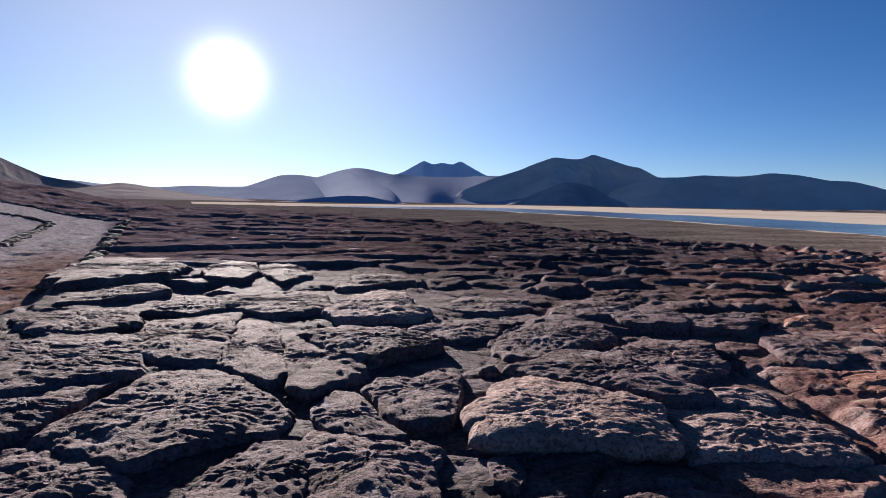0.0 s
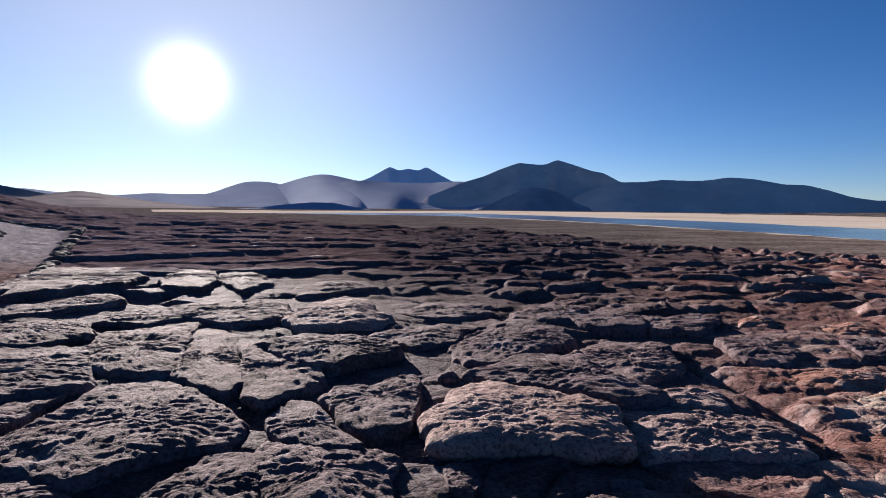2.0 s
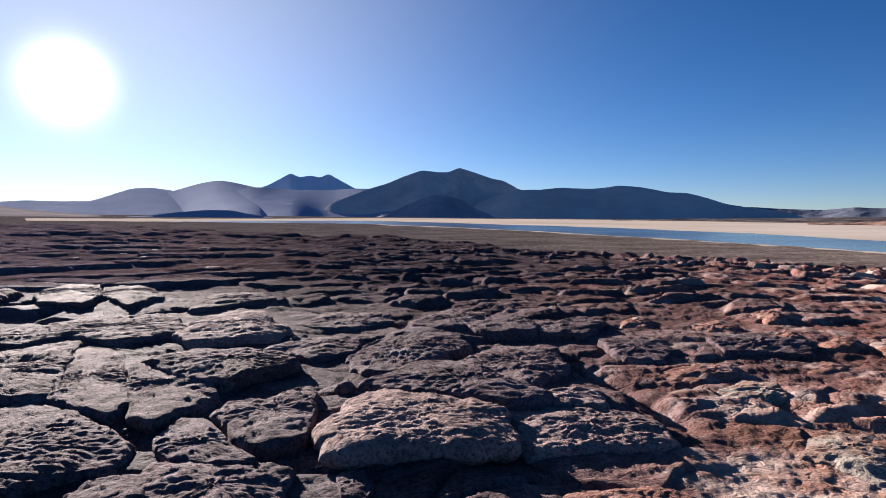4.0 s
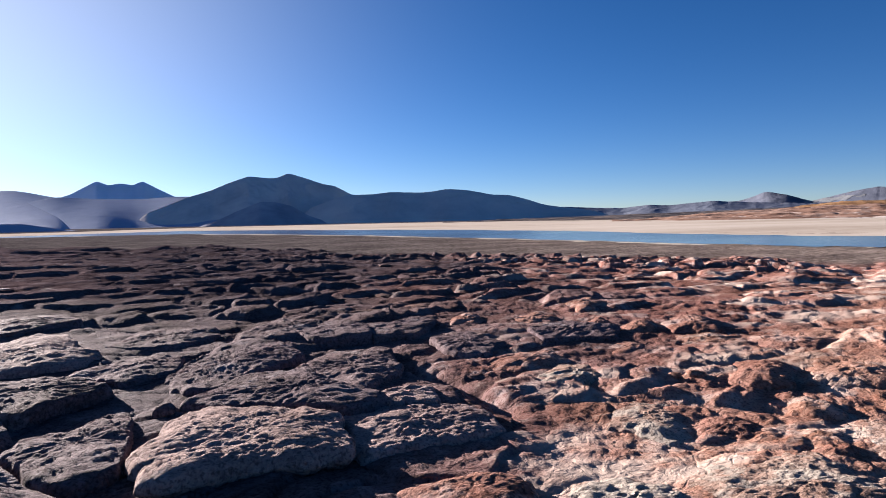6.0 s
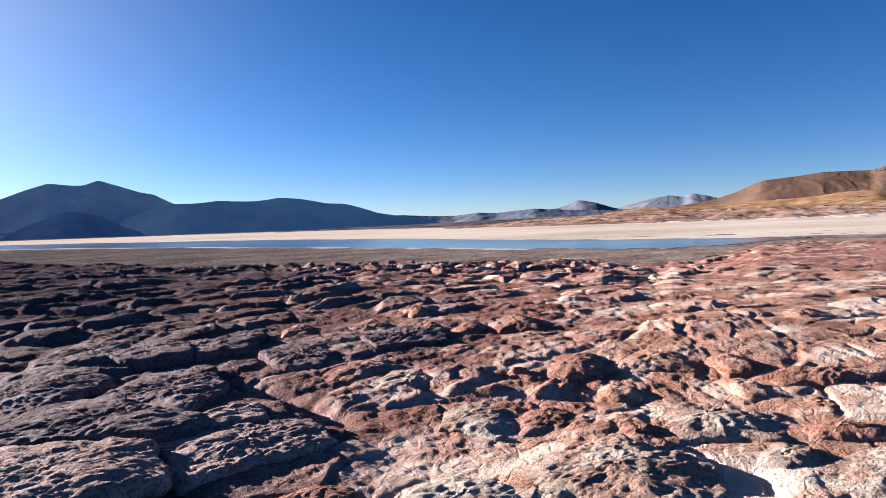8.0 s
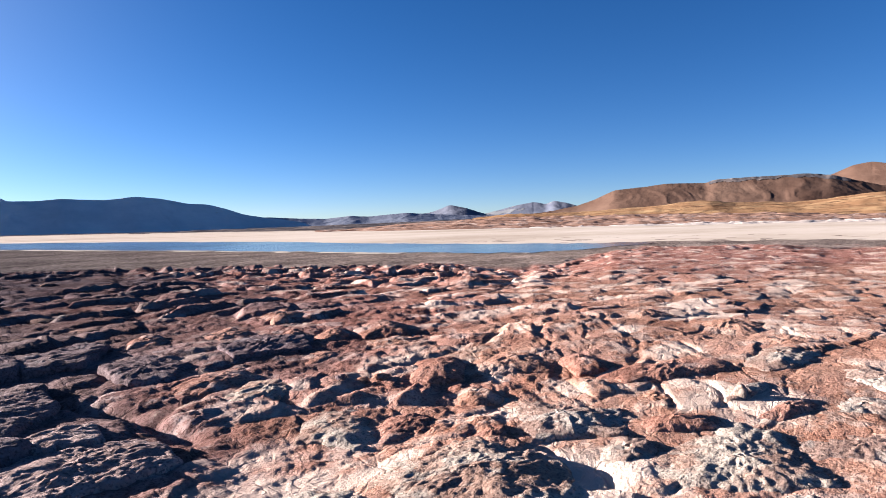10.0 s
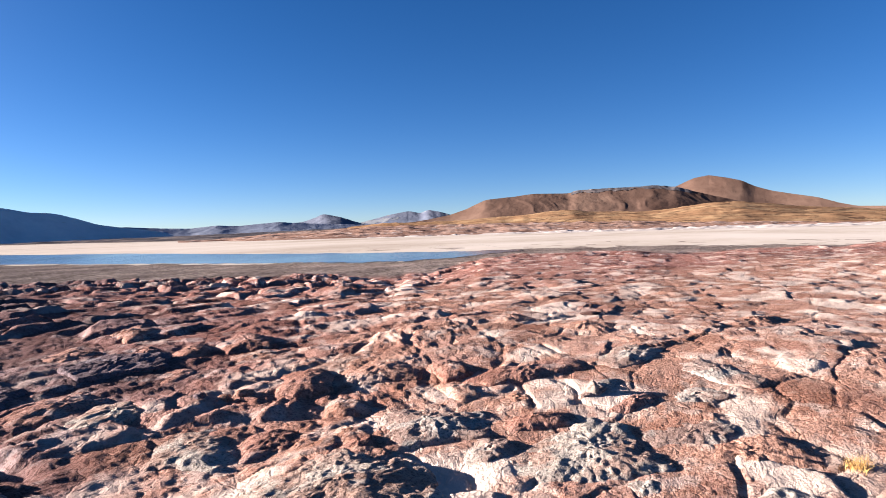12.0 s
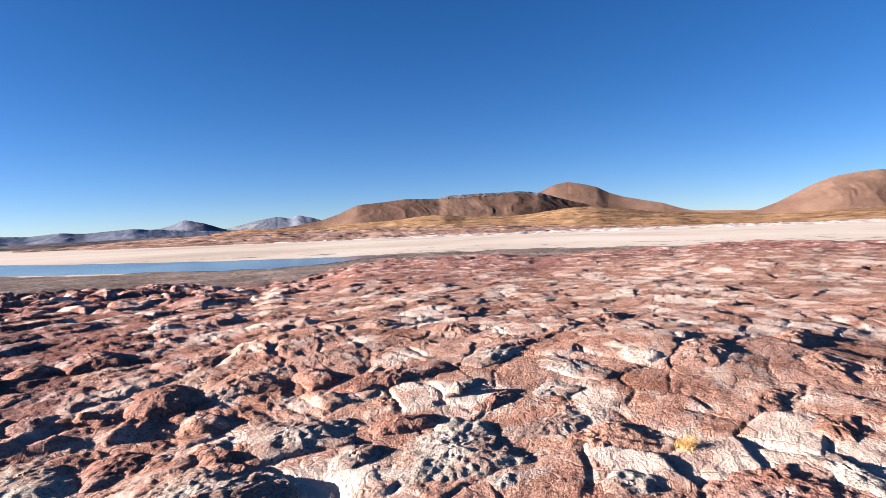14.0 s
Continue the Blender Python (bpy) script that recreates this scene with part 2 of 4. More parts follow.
def relief(nodes, links, bsdf, *layers):
    """Stacked bumps: (height, strength, distance)."""
    last = None
    for height, strength, distance in layers:
        b = nodes.new("ShaderNodeBump")
        b.inputs["Strength"].default_value = strength
        b.inputs["Distance"].default_value = distance
        links.new(height, b.inputs["Height"])
        if last is not None:
            links.new(last, b.inputs["Normal"])
        last = b.outputs["Normal"]
    links.new(last, bsdf.inputs["Normal"])


def rock_colour(nodes, links, vector, dark, mid, light, crust, crust_at):
    """Two scales of mottling, with a pale mineral crust in patches."""
    big = noise_node(nodes, links, vector, 1.3, 4, 0.55)
    fine = noise_node(nodes, links, vector, 22.0, 6, 0.7)
    both = mathnode(nodes, links, "ADD", mathnode(nodes, links, "MULTIPLY", big, 0.45), mathnode(nodes, links, "MULTIPLY", fine, 0.55))
    body = ramp(nodes, links, both, (0.38, dark), (0.5, mid), (0.62, light))
    patch = noise_node(nodes, links, vector, 2.1, 6, 0.65)
    mask = ramp(nodes, links, patch, (crust_at - 0.03, (0, 0, 0)), (crust_at + 0.05, (1, 1, 1)))
    body = blend(nodes, links, mask, body, crust)
    floor = 0.52 if mid[0] < 0.55 else 0.70
    grit = noise_node(nodes, links, vector, 42.0, 2, 0.6)
    return blend(nodes, links, 1.0, body, ramp(nodes, links, grit, (0.36, (floor, floor * 0.95, floor * 0.92)), (0.50, (1, 1, 1))), "MULTIPLY")


GREY = ((0.057, 0.039, 0.039), (0.113, 0.081, 0.084), (0.161, 0.124, 0.127), (0.179, 0.146, 0.149), 0.60)
PLATE = ((0.069, 0.048, 0.048), (0.141, 0.100, 0.106), (0.199, 0.155, 0.161), (0.219, 0.182, 0.189), 0.60)
TAN = ((0.178, 0.120, 0.109), (0.293, 0.210, 0.191), (0.366, 0.282, 0.259), (0.376, 0.314, 0.295), 0.60)
RED = ((0.137, 0.053, 0.041), (0.259, 0.127, 0.104), (0.335, 0.189, 0.161), (0.376, 0.265, 0.239), 0.58)
PALE = ((0.224, 0.105, 0.072), (0.327, 0.183, 0.136), (0.373, 0.230, 0.179), (0.395, 0.282, 0.235), 0.56)
RUSSET = tuple(tuple(0.5 * (p + q) for p, q in zip(a, b)) for a, b in zip(RED[:4], PALE[:4])) + (0.57,)
WHITE = ((0.20, 0.125, 0.10), (0.285, 0.195, 0.16), (0.325, 0.25, 0.21), (0.345, 0.30, 0.262), 0.505)


def rock_material(name, tones, pit=1.0, holes=0.0):
    m, nodes, links, bsdf = material(name, 0.90, 0.03)
    vector = place(nodes, links)
    colour = rock_colour(nodes, links, vector, *tones)
    info = nodes.new("ShaderNodeObjectInfo")
    tint = ramp(nodes, links, info.outputs["Random"], (0.0, (0.86, 0.86, 0.88)), (1.0, (1.0, 0.98, 0.95)))
    links.new(blend(nodes, links, 1.0, colour, tint, "MULTIPLY"), bsdf.inputs["Base Color"])
    wide = noise_node(nodes, links, vector, 9.0, 9, 0.75)
    fine = noise_node(nodes, links, vector, 55.0, 4, 0.7)
    pits = noise_node(nodes, links, place(nodes, links, (1.0, 1.6, 1.0)), 26.0, 3, 0.55)
    layers = [(wide, 0.45, 0.04), (pits, 0.7, 0.03 * pit), (fine, 0.6, 0.02)]
    if holes:
        # round weathering pits
        hole = ramp(nodes, links, pits_node(nodes, links, vector, holes), (0.12, (0, 0, 0)), (0.30, (1, 1, 1)))
        layers.append((hole, 0.45, 0.018))
    relief(nodes, links, bsdf, *layers)
    return m


ROCK = {
    "grey": rock_material("grey_rock", PLATE),
    "tan": rock_material("tan_rock", TAN),
    "red": rock_material("red_rock", RUSSET, 1.0, 30.0),
    "pale": rock_material("pale_rock", PALE),
    # border stones: shade of the sides in view put into a darker base colour
    "shade_dark": rock_material("shade_dark_stone", ((0.05, 0.045, 0.045), (0.10, 0.088, 0.086), (0.16, 0.14, 0.136), (0.20, 0.18, 0.17), 0.66)),
    "rust": rock_material("rusty_brown_rock", ((0.075, 0.038, 0.030), (0.15, 0.085, 0.070), (0.22, 0.135, 0.115), (0.27, 0.19, 0.165), 0.63)),
    "white": rock_material("white_crusted_rock", WHITE, 0.5, 24.0),
}


def ground_material():
    m, nodes, links, bsdf = material("outcrop_and_mud", 0.82, 0.25)
    vector = place(nodes, links)
    grey = rock_colour(nodes, links, vector, *GREY)
    red = rock_colour(nodes, links, vector, *RED)
    # pale salt crust lying in thin streaks on the red rock
    streak = noise_node(nodes, links, place(nodes, links, (0.5, 0.9, 1.0)), 1.2, 7, 0.60)
    bed = nodes.new("ShaderNodeAttribute")
    bed.attribute_name = "tone"
    streak = mathnode(nodes, links, "ADD", streak, mathnode(nodes, links, "MULTIPLY", mathnode(nodes, links, "SUBTRACT", bed.outputs["Fac"], 0.5), 0.16))
    salt = ramp(nodes, links, streak, (0.50, (0, 0, 0)), (0.58, (1, 1, 1)))
    red = blend(nodes, links, ramp(nodes, links, streak, (0.56, (0, 0, 0)), (0.63, (1, 1, 1))), red, (0.408, 0.309, 0.262))

    def cover(name):
        a = nodes.new("ShaderNodeAttribute")
        a.attribute_name = name
        return a.outputs["Fac"]

    # farther plates darkened in colour for shade their relief lacks; soil in near joints
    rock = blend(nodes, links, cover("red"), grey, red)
    rock = blend(nodes, links, cover("shade_soil"), rock, blend(nodes, links, 1.0, rock, (0.60, 0.65, 0.70), "MULTIPLY"))
    tan = rock_colour(nodes, links, vector, *PALE)
    tan = blend(nodes, links, ramp(nodes, links, noise_node(nodes, links, vector, 0.9, 6, 0.65), (0.50, (0, 0, 0)), (0.62, (0.4, 0.4, 0.4))), tan, red)
    tan = blend(nodes, links, salt, tan, (0.440, 0.338, 0.282))
    rock = blend(nodes, links, cover("pale"), rock, tan)
    # farther rock made lighter and bluer towards the hillside
    rock = blend(nodes, links, cover("hill_tint"), rock, blend(nodes, links, 1.0, rock, (1.18, 1.26, 1.38), "MULTIPLY"))
    # each bed has its own tone
    rock = blend(nodes, links, 1.0, rock, ramp(nodes, links, cover("tone"), (0.15, (0.72, 0.68, 0.66)), (0.45, (0.95, 0.94, 0.93)), (0.80, (1.12, 1.13, 1.13))), "MULTIPLY")
    speck = noise_node(nodes, links, vector, 3.0, 8, 0.75)
    mud = ramp(nodes, links, speck, (0.40, (0.038, 0.034, 0.033)), (0.50, (0.083, 0.072, 0.070)), (0.60, (0.150, 0.130, 0.126)))
    dried = ramp(nodes, links, speck, (0.40, (0.085, 0.066, 0.056)), (0.50, (0.168, 0.133, 0.115)), (0.60, (0.265, 0.213, 0.188)))
    mud = blend(nodes, links, cover("dry"), mud, dried)
    pools = noise_node(nodes, links, place(nodes, links, (0.7, 1.3, 1.0)), 0.22, 6, 0.62)
    mud = blend(nodes, links, 1.0, mud, ramp(nodes, links, pools, (0.36, (0.62, 0.60, 0.62)), (0.50, (0.95, 0.95, 0.95)), (0.64, (1.35, 1.33, 1.32))), "MULTIPLY")
    stones = noise_node(nodes, links, vector, 6.0, 8, 0.8)
    gravel = ramp(nodes, links, stones, (0.38, (0.132, 0.119, 0.125)), (0.52, (0.277, 0.254, 0.264)), (0.66, (0.422, 0.396, 0.409)))
    colour = blend(nodes, links, cover("mud"), rock, mud)
    soil = ramp(nodes, links, stones, (0.36, (0.066, 0.040, 0.033)), (0.52, (0.152, 0.096, 0.083)), (0.68, (0.264, 0.191, 0.172)))
    gravel = blend(nodes, links, cover("dirt"), gravel, soil)
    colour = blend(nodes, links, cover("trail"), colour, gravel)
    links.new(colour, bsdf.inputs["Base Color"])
    bare = mathnode(nodes, links, "SUBTRACT", 1.0, mathnode(nodes, links, "MAXIMUM", cover("mud"), cover("trail")))
    links.new(mathnode(nodes, links, "MULTIPLY", mathnode(nodes, links, "MULTIPLY", bare, cover("near")), 0.015), bsdf.inputs["Specular IOR Level"])
    joints = nodes.new("ShaderNodeTexVoronoi")
    joints.feature = "DISTANCE_TO_EDGE"
    joints.inputs["Scale"].default_value = 2.6
    bent = nodes.new("ShaderNodeVectorMath")
    bent.operation = "ADD"
    sway = nodes.new("ShaderNodeTexNoise")
    sway.inputs["Scale"].default_value = 2.0
    links.new(vector, sway.inputs["Vector"])
    links.new(vector, bent.inputs[0])
    links.new(sway.outputs["Color"], bent.inputs[1])
    links.new(bent.outputs[0], joints.inputs["Vector"])
    crack = ramp(nodes, links, joints.outputs["Distance"], (0.0, (0, 0, 0)), (0.05, (1, 1, 1)))
    wide = noise_node(nodes, links, vector, 7.0, 9, 0.75)
    fine = noise_node(nodes, links, vector, 45.0, 4, 0.7)
    pits = noise_node(nodes, links, place(nodes, links, (1.0, 1.6, 1.0)), 32.0, 3, 0.6)
    relief(nodes, links, bsdf, (crack, 0.5, 0.02), (wide, 0.45, 0.04), (pits, 0.7, 0.025), (fine, 0.6, 0.018))
    return m


def mountain_material(name, low, mid, high, scale=0.012, patches=None):
    m, nodes, links, bsdf = material(name, 1.0, 0.0)
    vector = place(nodes, links)
    big = noise_node(nodes, links, vector, scale, 8, 0.62)
    colour = ramp(nodes, links, big, (0.34, low), (0.5, mid), (0.66, high))
    if patches:
        at, tone = patches
        spots = noise_node(nodes, links, place(nodes, links, (1, 1, 3.0)), scale * 2.6, 6, 0.65)
        colour = blend(nodes, links, ramp(nodes, links, spots, (at, (0, 0, 0)), (at + 0.06, (1, 1, 1))), colour, tone)
    links.new(colour, bsdf.inputs["Base Color"])
    rough = noise_node(nodes, links, vector, scale * 3, 8, 0.65)
    relief(nodes, links, bsdf, (rough, 0.35, 0.05 / scale))
    return m


# ---- helpers for meshes ----
def mesh_object(name, verts, faces, mat, parent=None, smooth=True):
    me = bpy.data.meshes.new(name)
    verts, faces = np.asarray(verts, np.float32), np.asarray(faces, np.int32)
    side = faces.shape[1]
    me.vertices.add(len(verts))
    me.vertices.foreach_set("co", verts.ravel())
    me.loops.add(faces.size)
    me.loops.foreach_set("vertex_index", faces.ravel())
    me.polygons.add(len(faces))
    me.polygons.foreach_set("loop_start", np.arange(0, faces.size, side, dtype=np.int32))
    me.polygons.foreach_set("use_smooth", np.full(len(faces), smooth))
    me.update(calc_edges=True)
    if mat:
        me.materials.append(mat)
    ob = new(name, me)
    if parent:
        ob.parent = parent
    return ob


def grid_faces(rows, columns, wrap=False):
    a = np.arange(rows - 1)[:, None] * columns
    n = columns if wrap else columns - 1
    b = np.arange(n)[None, :]
    c = (b + 1) % columns
    return np.stack([a + b, a + c, a + columns + c, a + columns + b], -1).reshape(-1, 4)


# ---- the ground, one sheet to the horizon ----
def build_ground():
    az = np.concatenate([np.arange(-180, -42, 2.5), np.arange(-40, 122, 0.15), np.arange(124, 180, 2.5)])
    r = [0.02, 0.08]
    while r[-1] < 2.2:
        r.append(r[-1] + 0.06)
    while r[-1] < 60:
        r.append(r[-1] + max(0.022, r[-1] * 0.0074))
    while r[-1] < 4700:
        r.append(r[-1] * (1.012 if r[-1] < 150 else 1.025 if r[-1] < 260 else 1.06))
    r = np.array(r)
    A, R = np.meshgrid(np.radians(az), r)
    x, y = R * np.sin(A), R * np.cos(A)
    z, mud, gravel, red, pale, dry, near, dirt, shade_soil, tone, hill_tint = terrain(x.ravel(), y.ravel())
    verts = np.stack([x.ravel(), y.ravel(), z], -1)
    faces = grid_faces(len(r), len(az), wrap=True)[:, ::-1]
    ob = mesh_object("ground", verts, faces, ground_material())
    for name, values in (("mud", mud), ("trail", gravel), ("red", red), ("pale", pale), ("dry", dry), ("near", near), ("dirt", dirt), ("shade_soil", shade_soil), ("tone", tone), ("hill_tint", hill_tint)):
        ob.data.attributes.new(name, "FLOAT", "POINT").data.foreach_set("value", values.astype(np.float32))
    tagged(ob, "jointed grey and red volcanic rock giving way to brown mud flat", "ground", kind="structure")


build_ground()


# ---- flats: lagoon and salt ----
def sector(name, az, near, far, z, mat, rows=24, ragged=0.03, lift=0.0, seed=1):
    """A flat sheet between two shores, given as distances by bearing."""
    a = np.arange(az[0], az[-1] + 0.01, 0.25)
    n = np.interp(a, az, near) * (1 + ragged * fractal(a * 0.5, a * 0, 4, seed))
    f = np.interp(a, az, far) * (1 + ragged * fractal(a * 0.4, a * 0 + 9, 4, seed + 3))
    f = np.maximum(f, n * 1.002)
    t = np.linspace(0, 1, rows)[:, None]
    r = n[None] * (f / n)[None] ** t
    A = np.radians(a)[None]
    zz = z + lift * t + 0 * r
    verts = np.stack([r * np.sin(A), r * np.cos(A), zz], -1).reshape(-1, 3)
    return mesh_object(name, verts, grid_faces(rows, len(a))[:, ::-1], mat)


def salt_material():
    m, nodes, links, bsdf = material("salt_and_pale_sand", 1.0, 0.0)
    vector = place(nodes, links)
    band = noise_node(nodes, links, place(nodes, links, (0.6, 1.4, 1.0)), 0.022, 6, 0.6)
    fine = noise_node(nodes, links, vector, 0.6, 6, 0.7)
    both = mathnode(nodes, links, "ADD", mathnode(nodes, links, "MULTIPLY", band, 0.75), mathnode(nodes, links, "MULTIPLY", fine, 0.25))
    colour = ramp(nodes, links, both, (0.36, (0.360, 0.295, 0.238)), (0.5, (0.482, 0.410, 0.342)), (0.62, (0.547, 0.479, 0.414)))
    links.new(colour, bsdf.inputs["Base Color"])
    relief(nodes, links, bsdf, (fine, 0.3, 0.05))
    return m


def water_material():
    m, nodes, links, bsdf = material("shallow_water", 0.06)
    bsdf.inputs["Base Color"].default_value = (0.045, 0.047, 0.065, 1)
    bsdf.inputs["Specular IOR Level"].default_value = 0.5
    bsdf.inputs["IOR"].default_value = 1.33
    vector = place(nodes, links)
    ripple = noise_node(nodes, links, vector, 2.2, 3, 0.5)
    breeze = noise_node(nodes, links, place(nodes, links, (0.02, 0.05, 1)), 1.0, 4, 0.55)
    links.new(mathnode(nodes, links, "ADD", mathnode(nodes, links, "MULTIPLY", breeze, 0.22), 0.02), bsdf.inputs["Roughness"])
    relief(nodes, links, bsdf, (ripple, 0.06, 0.02))
    return m


salt_flat = sector("salt_flat", (-22, -9, 0, 8, 10, 20, 29, 36, 41, 50, 64, 70, 74, 88, 98, 110, 128),
                   (240, 215, 200, 188, 150, 108, 80, 67, 60, 51, 46, 55, 66, 68, 64, 68, 68),
                   (320, 380, 450, 700, 900, 900, 900, 700, 520, 380, 320, 300, 300, 290, 290, 290, 290), FLAT + 0.008, salt_material(), 40)
tagged(salt_flat, "pale pinkish-white salt and sand flat along the lagoon", "salt flat", kind="structure")
lagoon = sector("lagoon", (-10, -6, 2, 8, 10, 20, 29, 36, 41, 50, 57, 64.5, 69, 73, 75),
                (236, 207, 195, 184, 160, 112, 83, 70, 61, 52, 48, 45.5, 50, 58, 63), (240, 242, 280, 295, 280, 190, 150, 118, 108, 78, 71, 66, 65, 64, 63.2), FLAT + 0.02, water_material(), 20, 0.02, 0, 5)
tagged(lagoon, "still shallow lagoon reflecting blue sky", "lagoon", kind="structure")


# ---- mountains ----
def massif(name, mat, label, az, el, ridge, slope=14.0, gullies=0.12, foot=FLAT - 0.3, ragged=0.0, seed=1, step_az=0.08, rows=44, front=None, hollow=1.35, rubble=0.0, coarse=40.0, rim=None, ease=8, graze=None, evened=1.2, nearing=(0.0, 0.0)):
    """A range with its crest at the given bearings and elevations, falling both ways in concave slopes with ribs and gullies."""
    a = np.arange(az[0], az[-1] + 0.001, step_az)
    e = 1.035 * np.interp(a, az, el)
    for _ in range(ease):
        e = np.convolve(np.pad(e, 1, "edge"), (0.25, 0.5, 0.25), "valid")
    ends = step(0, 1, np.clip(np.minimum(a - az[0], az[-1] - a) / (0.08 * (az[-1] - az[0])), 0, 1))
    # a spur may come nearer beyond some bearing, by metres a degree
    line = ridge - nearing[1] * np.maximum(a - nearing[0], 0)
    crest = np.maximum((1.55 + line * np.tan(np.radians(e)) - foot) * ends, 0.3)
    # how far the slope runs out: an even grade, or a face that the low sun just grazes all along
    grade = np.full_like(crest, math.tan(radians(slope)))
    if graze is not None:
        fall = np.gradient(crest, np.radians(a)) / ridge
        turn = np.radians(a) - SUN_AZ
        grade = (math.sin(SUN_EL) - graze + math.cos(SUN_EL) * np.sin(turn) * fall) / (math.cos(SUN_EL) * np.cos(turn))
        grade = np.clip(grade, 0.10, 0.2)
    run = crest / grade
    span = max(3, int(evened / step_az))
    run = np.convolve(np.pad(run, span, "edge"), np.ones(2 * span + 1) / (2 * span + 1), "valid")
    ahead = np.full_like(run, ridge - front) if front else np.minimum(np.maximum(run, 0.02 * ridge), 0.6 * ridge)
    behind = np.minimum(np.maximum(run, 0.02 * ridge), 4650 - ridge if ridge > 4200 else ridge)
    u = np.concatenate([-np.linspace(1, 0, rows) ** 1.6, np.linspace(0, 1, 14)[1:] ** 1.6])[:, None]
    A = np.radians(a)[None] + 0 * u
    R = line[None] + np.where(u < 0, u * ahead[None], u * behind[None])
    x, y = R * np.sin(A), R * np.cos(A)
    away = np.abs(u)
    arc = A / 0.06 + 0.5 * fractal(A * 12, 2 * u, 2, seed + 1)
    ribs = 1 - 2 * np.abs(fractal(arc, u * 0.7, 4, seed + 2, 0.55))
    z = foot + crest[None] * ((1 - away) ** hollow + 0.45 * gullies * ribs * 4 * away * (1 - away) ** 1.5)
    z = z + gullies * 0.25 * crest[None] * fractal(x / (0.02 * ridge), y / (0.02 * ridge), 4, seed + 3) * np.minimum(1, 3 * away) * (1 - away)
    z = z + (ridge * np.tan(np.radians(ragged)) * fractal(a * 1.7, a * 0, 4, seed))[None] * np.clip(1 - away, 0, 1) ** 9
    if rubble:
        z = z + rubble * fractal(x / coarse, y / coarse, 5, seed + 4, 0.6) * np.clip((1 - away) * 5, 0, 1) * np.minimum(1, 6 * away)
    z = np.minimum(z, foot + (crest[None] + foot - 1.55) * R / line[None] + 1.55 - foot) if ridge > 1000 else z
    ob = mesh_object(name, np.stack([x, y, z], -1).reshape(-1, 3), grid_faces(len(u), len(a))[:, ::-1], mat)
    if mat == SNOWY:
        # old snow lying in the upper gullies
        lying = (fractal(x / 70, y / 70, 4, seed + 5) > 0.42) & (z > foot + 0.55 * crest[None]) & (u < 0)
        keep = lying[:-1, :-1] & lying[1:, :-1] & lying[:-1, 1:] & lying[1:, 1:]
        faces = grid_faces(len(u), len(a))[:, ::-1][keep.ravel()]
        used, flat = np.unique(faces.ravel(), return_inverse=True)
        points = np.stack([x, y, z + 0.8], -1).reshape(-1, 3)
        tagged(mesh_object("snow_field", points[used], flat.reshape(-1, 4), SNOW, ob), "old snow in the upper gullies", kind="stuff")
    if rim:
        # a broken lava edge along part of the crest
        first, last, drop, height, words = rim
        down = crest[None] + foot - z
        keep = (a[None] > first) & (a[None] < last) & (down < drop * (1 + 0.5 * fractal(A * 60, R / 60, 3, seed + 8))) & (u < 0.1)
        keep = keep[:-1, :-1] & keep[1:, :-1] & keep[:-1, 1:] & keep[1:, 1:]
        faces = grid_faces(len(u), len(a))[:, ::-1][keep.ravel()]
        raised = z + height * (0.6 + 0.8 * np.abs(fractal(A * 90, R / 25, 3, seed + 6)))
        points = np.stack([x, y, raised], -1).reshape(-1, 3)
        used, flat = np.unique(faces.ravel(), return_inverse=True)
        tagged(mesh_object("rim", points[used], flat.reshape(-1, 4), SLATE, ob), words)
    return tagged(ob, label, name, "", "thing")


# dark lava, its base colour lightened to stand in for a veil of haze
DARK = mountain_material("hazed_lava_slope", (0.466, 0.438, 0.421), (0.552, 0.517, 0.497), (0.655, 0.604, 0.558), 0.006, (0.66, (0.517, 0.429, 0.345)))
# far slopes with the haze of distance put into pale, bluish base colours
HAZED = mountain_material("hazed_slope", (0.380, 0.420, 0.515), (0.408, 0.450, 0.549), (0.437, 0.480, 0.582), 0.004)
DUSK = mountain_material("hazed_dim_slope", (0.307, 0.350, 0.448), (0.335, 0.380, 0.482), (0.363, 0.410, 0.515), 0.005)
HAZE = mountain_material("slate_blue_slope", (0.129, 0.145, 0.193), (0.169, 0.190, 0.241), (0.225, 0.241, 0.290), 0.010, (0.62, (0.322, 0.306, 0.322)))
CRUST = mountain_material("white_salt_crust", (0.352, 0.295, 0.261), (0.420, 0.363, 0.329), (0.465, 0.420, 0.386), 0.2)
UMBER = mountain_material("dim_lava_cone", (0.256, 0.256, 0.294), (0.333, 0.333, 0.371), (0.422, 0.422, 0.448), 0.008)
# airlight before the twin peaks, put into their base colour
BLUE = mountain_material("far_rock_in_airlight", (0.626, 0.691, 0.798), (0.670, 0.734, 0.840), (0.713, 0.778, 0.882), 0.004)
SNOWY = mountain_material("far_rock_with_old_snow", (0.085, 0.094, 0.128), (0.105, 0.116, 0.151), (0.130, 0.141, 0.179), 0.006)
SNOW = mountain_material("old_snow", (0.140, 0.147, 0.161), (0.161, 0.168, 0.182), (0.182, 0.189, 0.203), 0.02)
BROWN = mountain_material("brown_ash_slope", (0.077, 0.045, 0.034), (0.101, 0.062, 0.047), (0.132, 0.084, 0.063), 0.008)
GRASSY = mountain_material("ochre_slope_with_dry_tussock", (0.182, 0.097, 0.053), (0.273, 0.158, 0.086), (0.352, 0.235, 0.129), 0.026, (0.54, (0.110, 0.064, 0.040)))
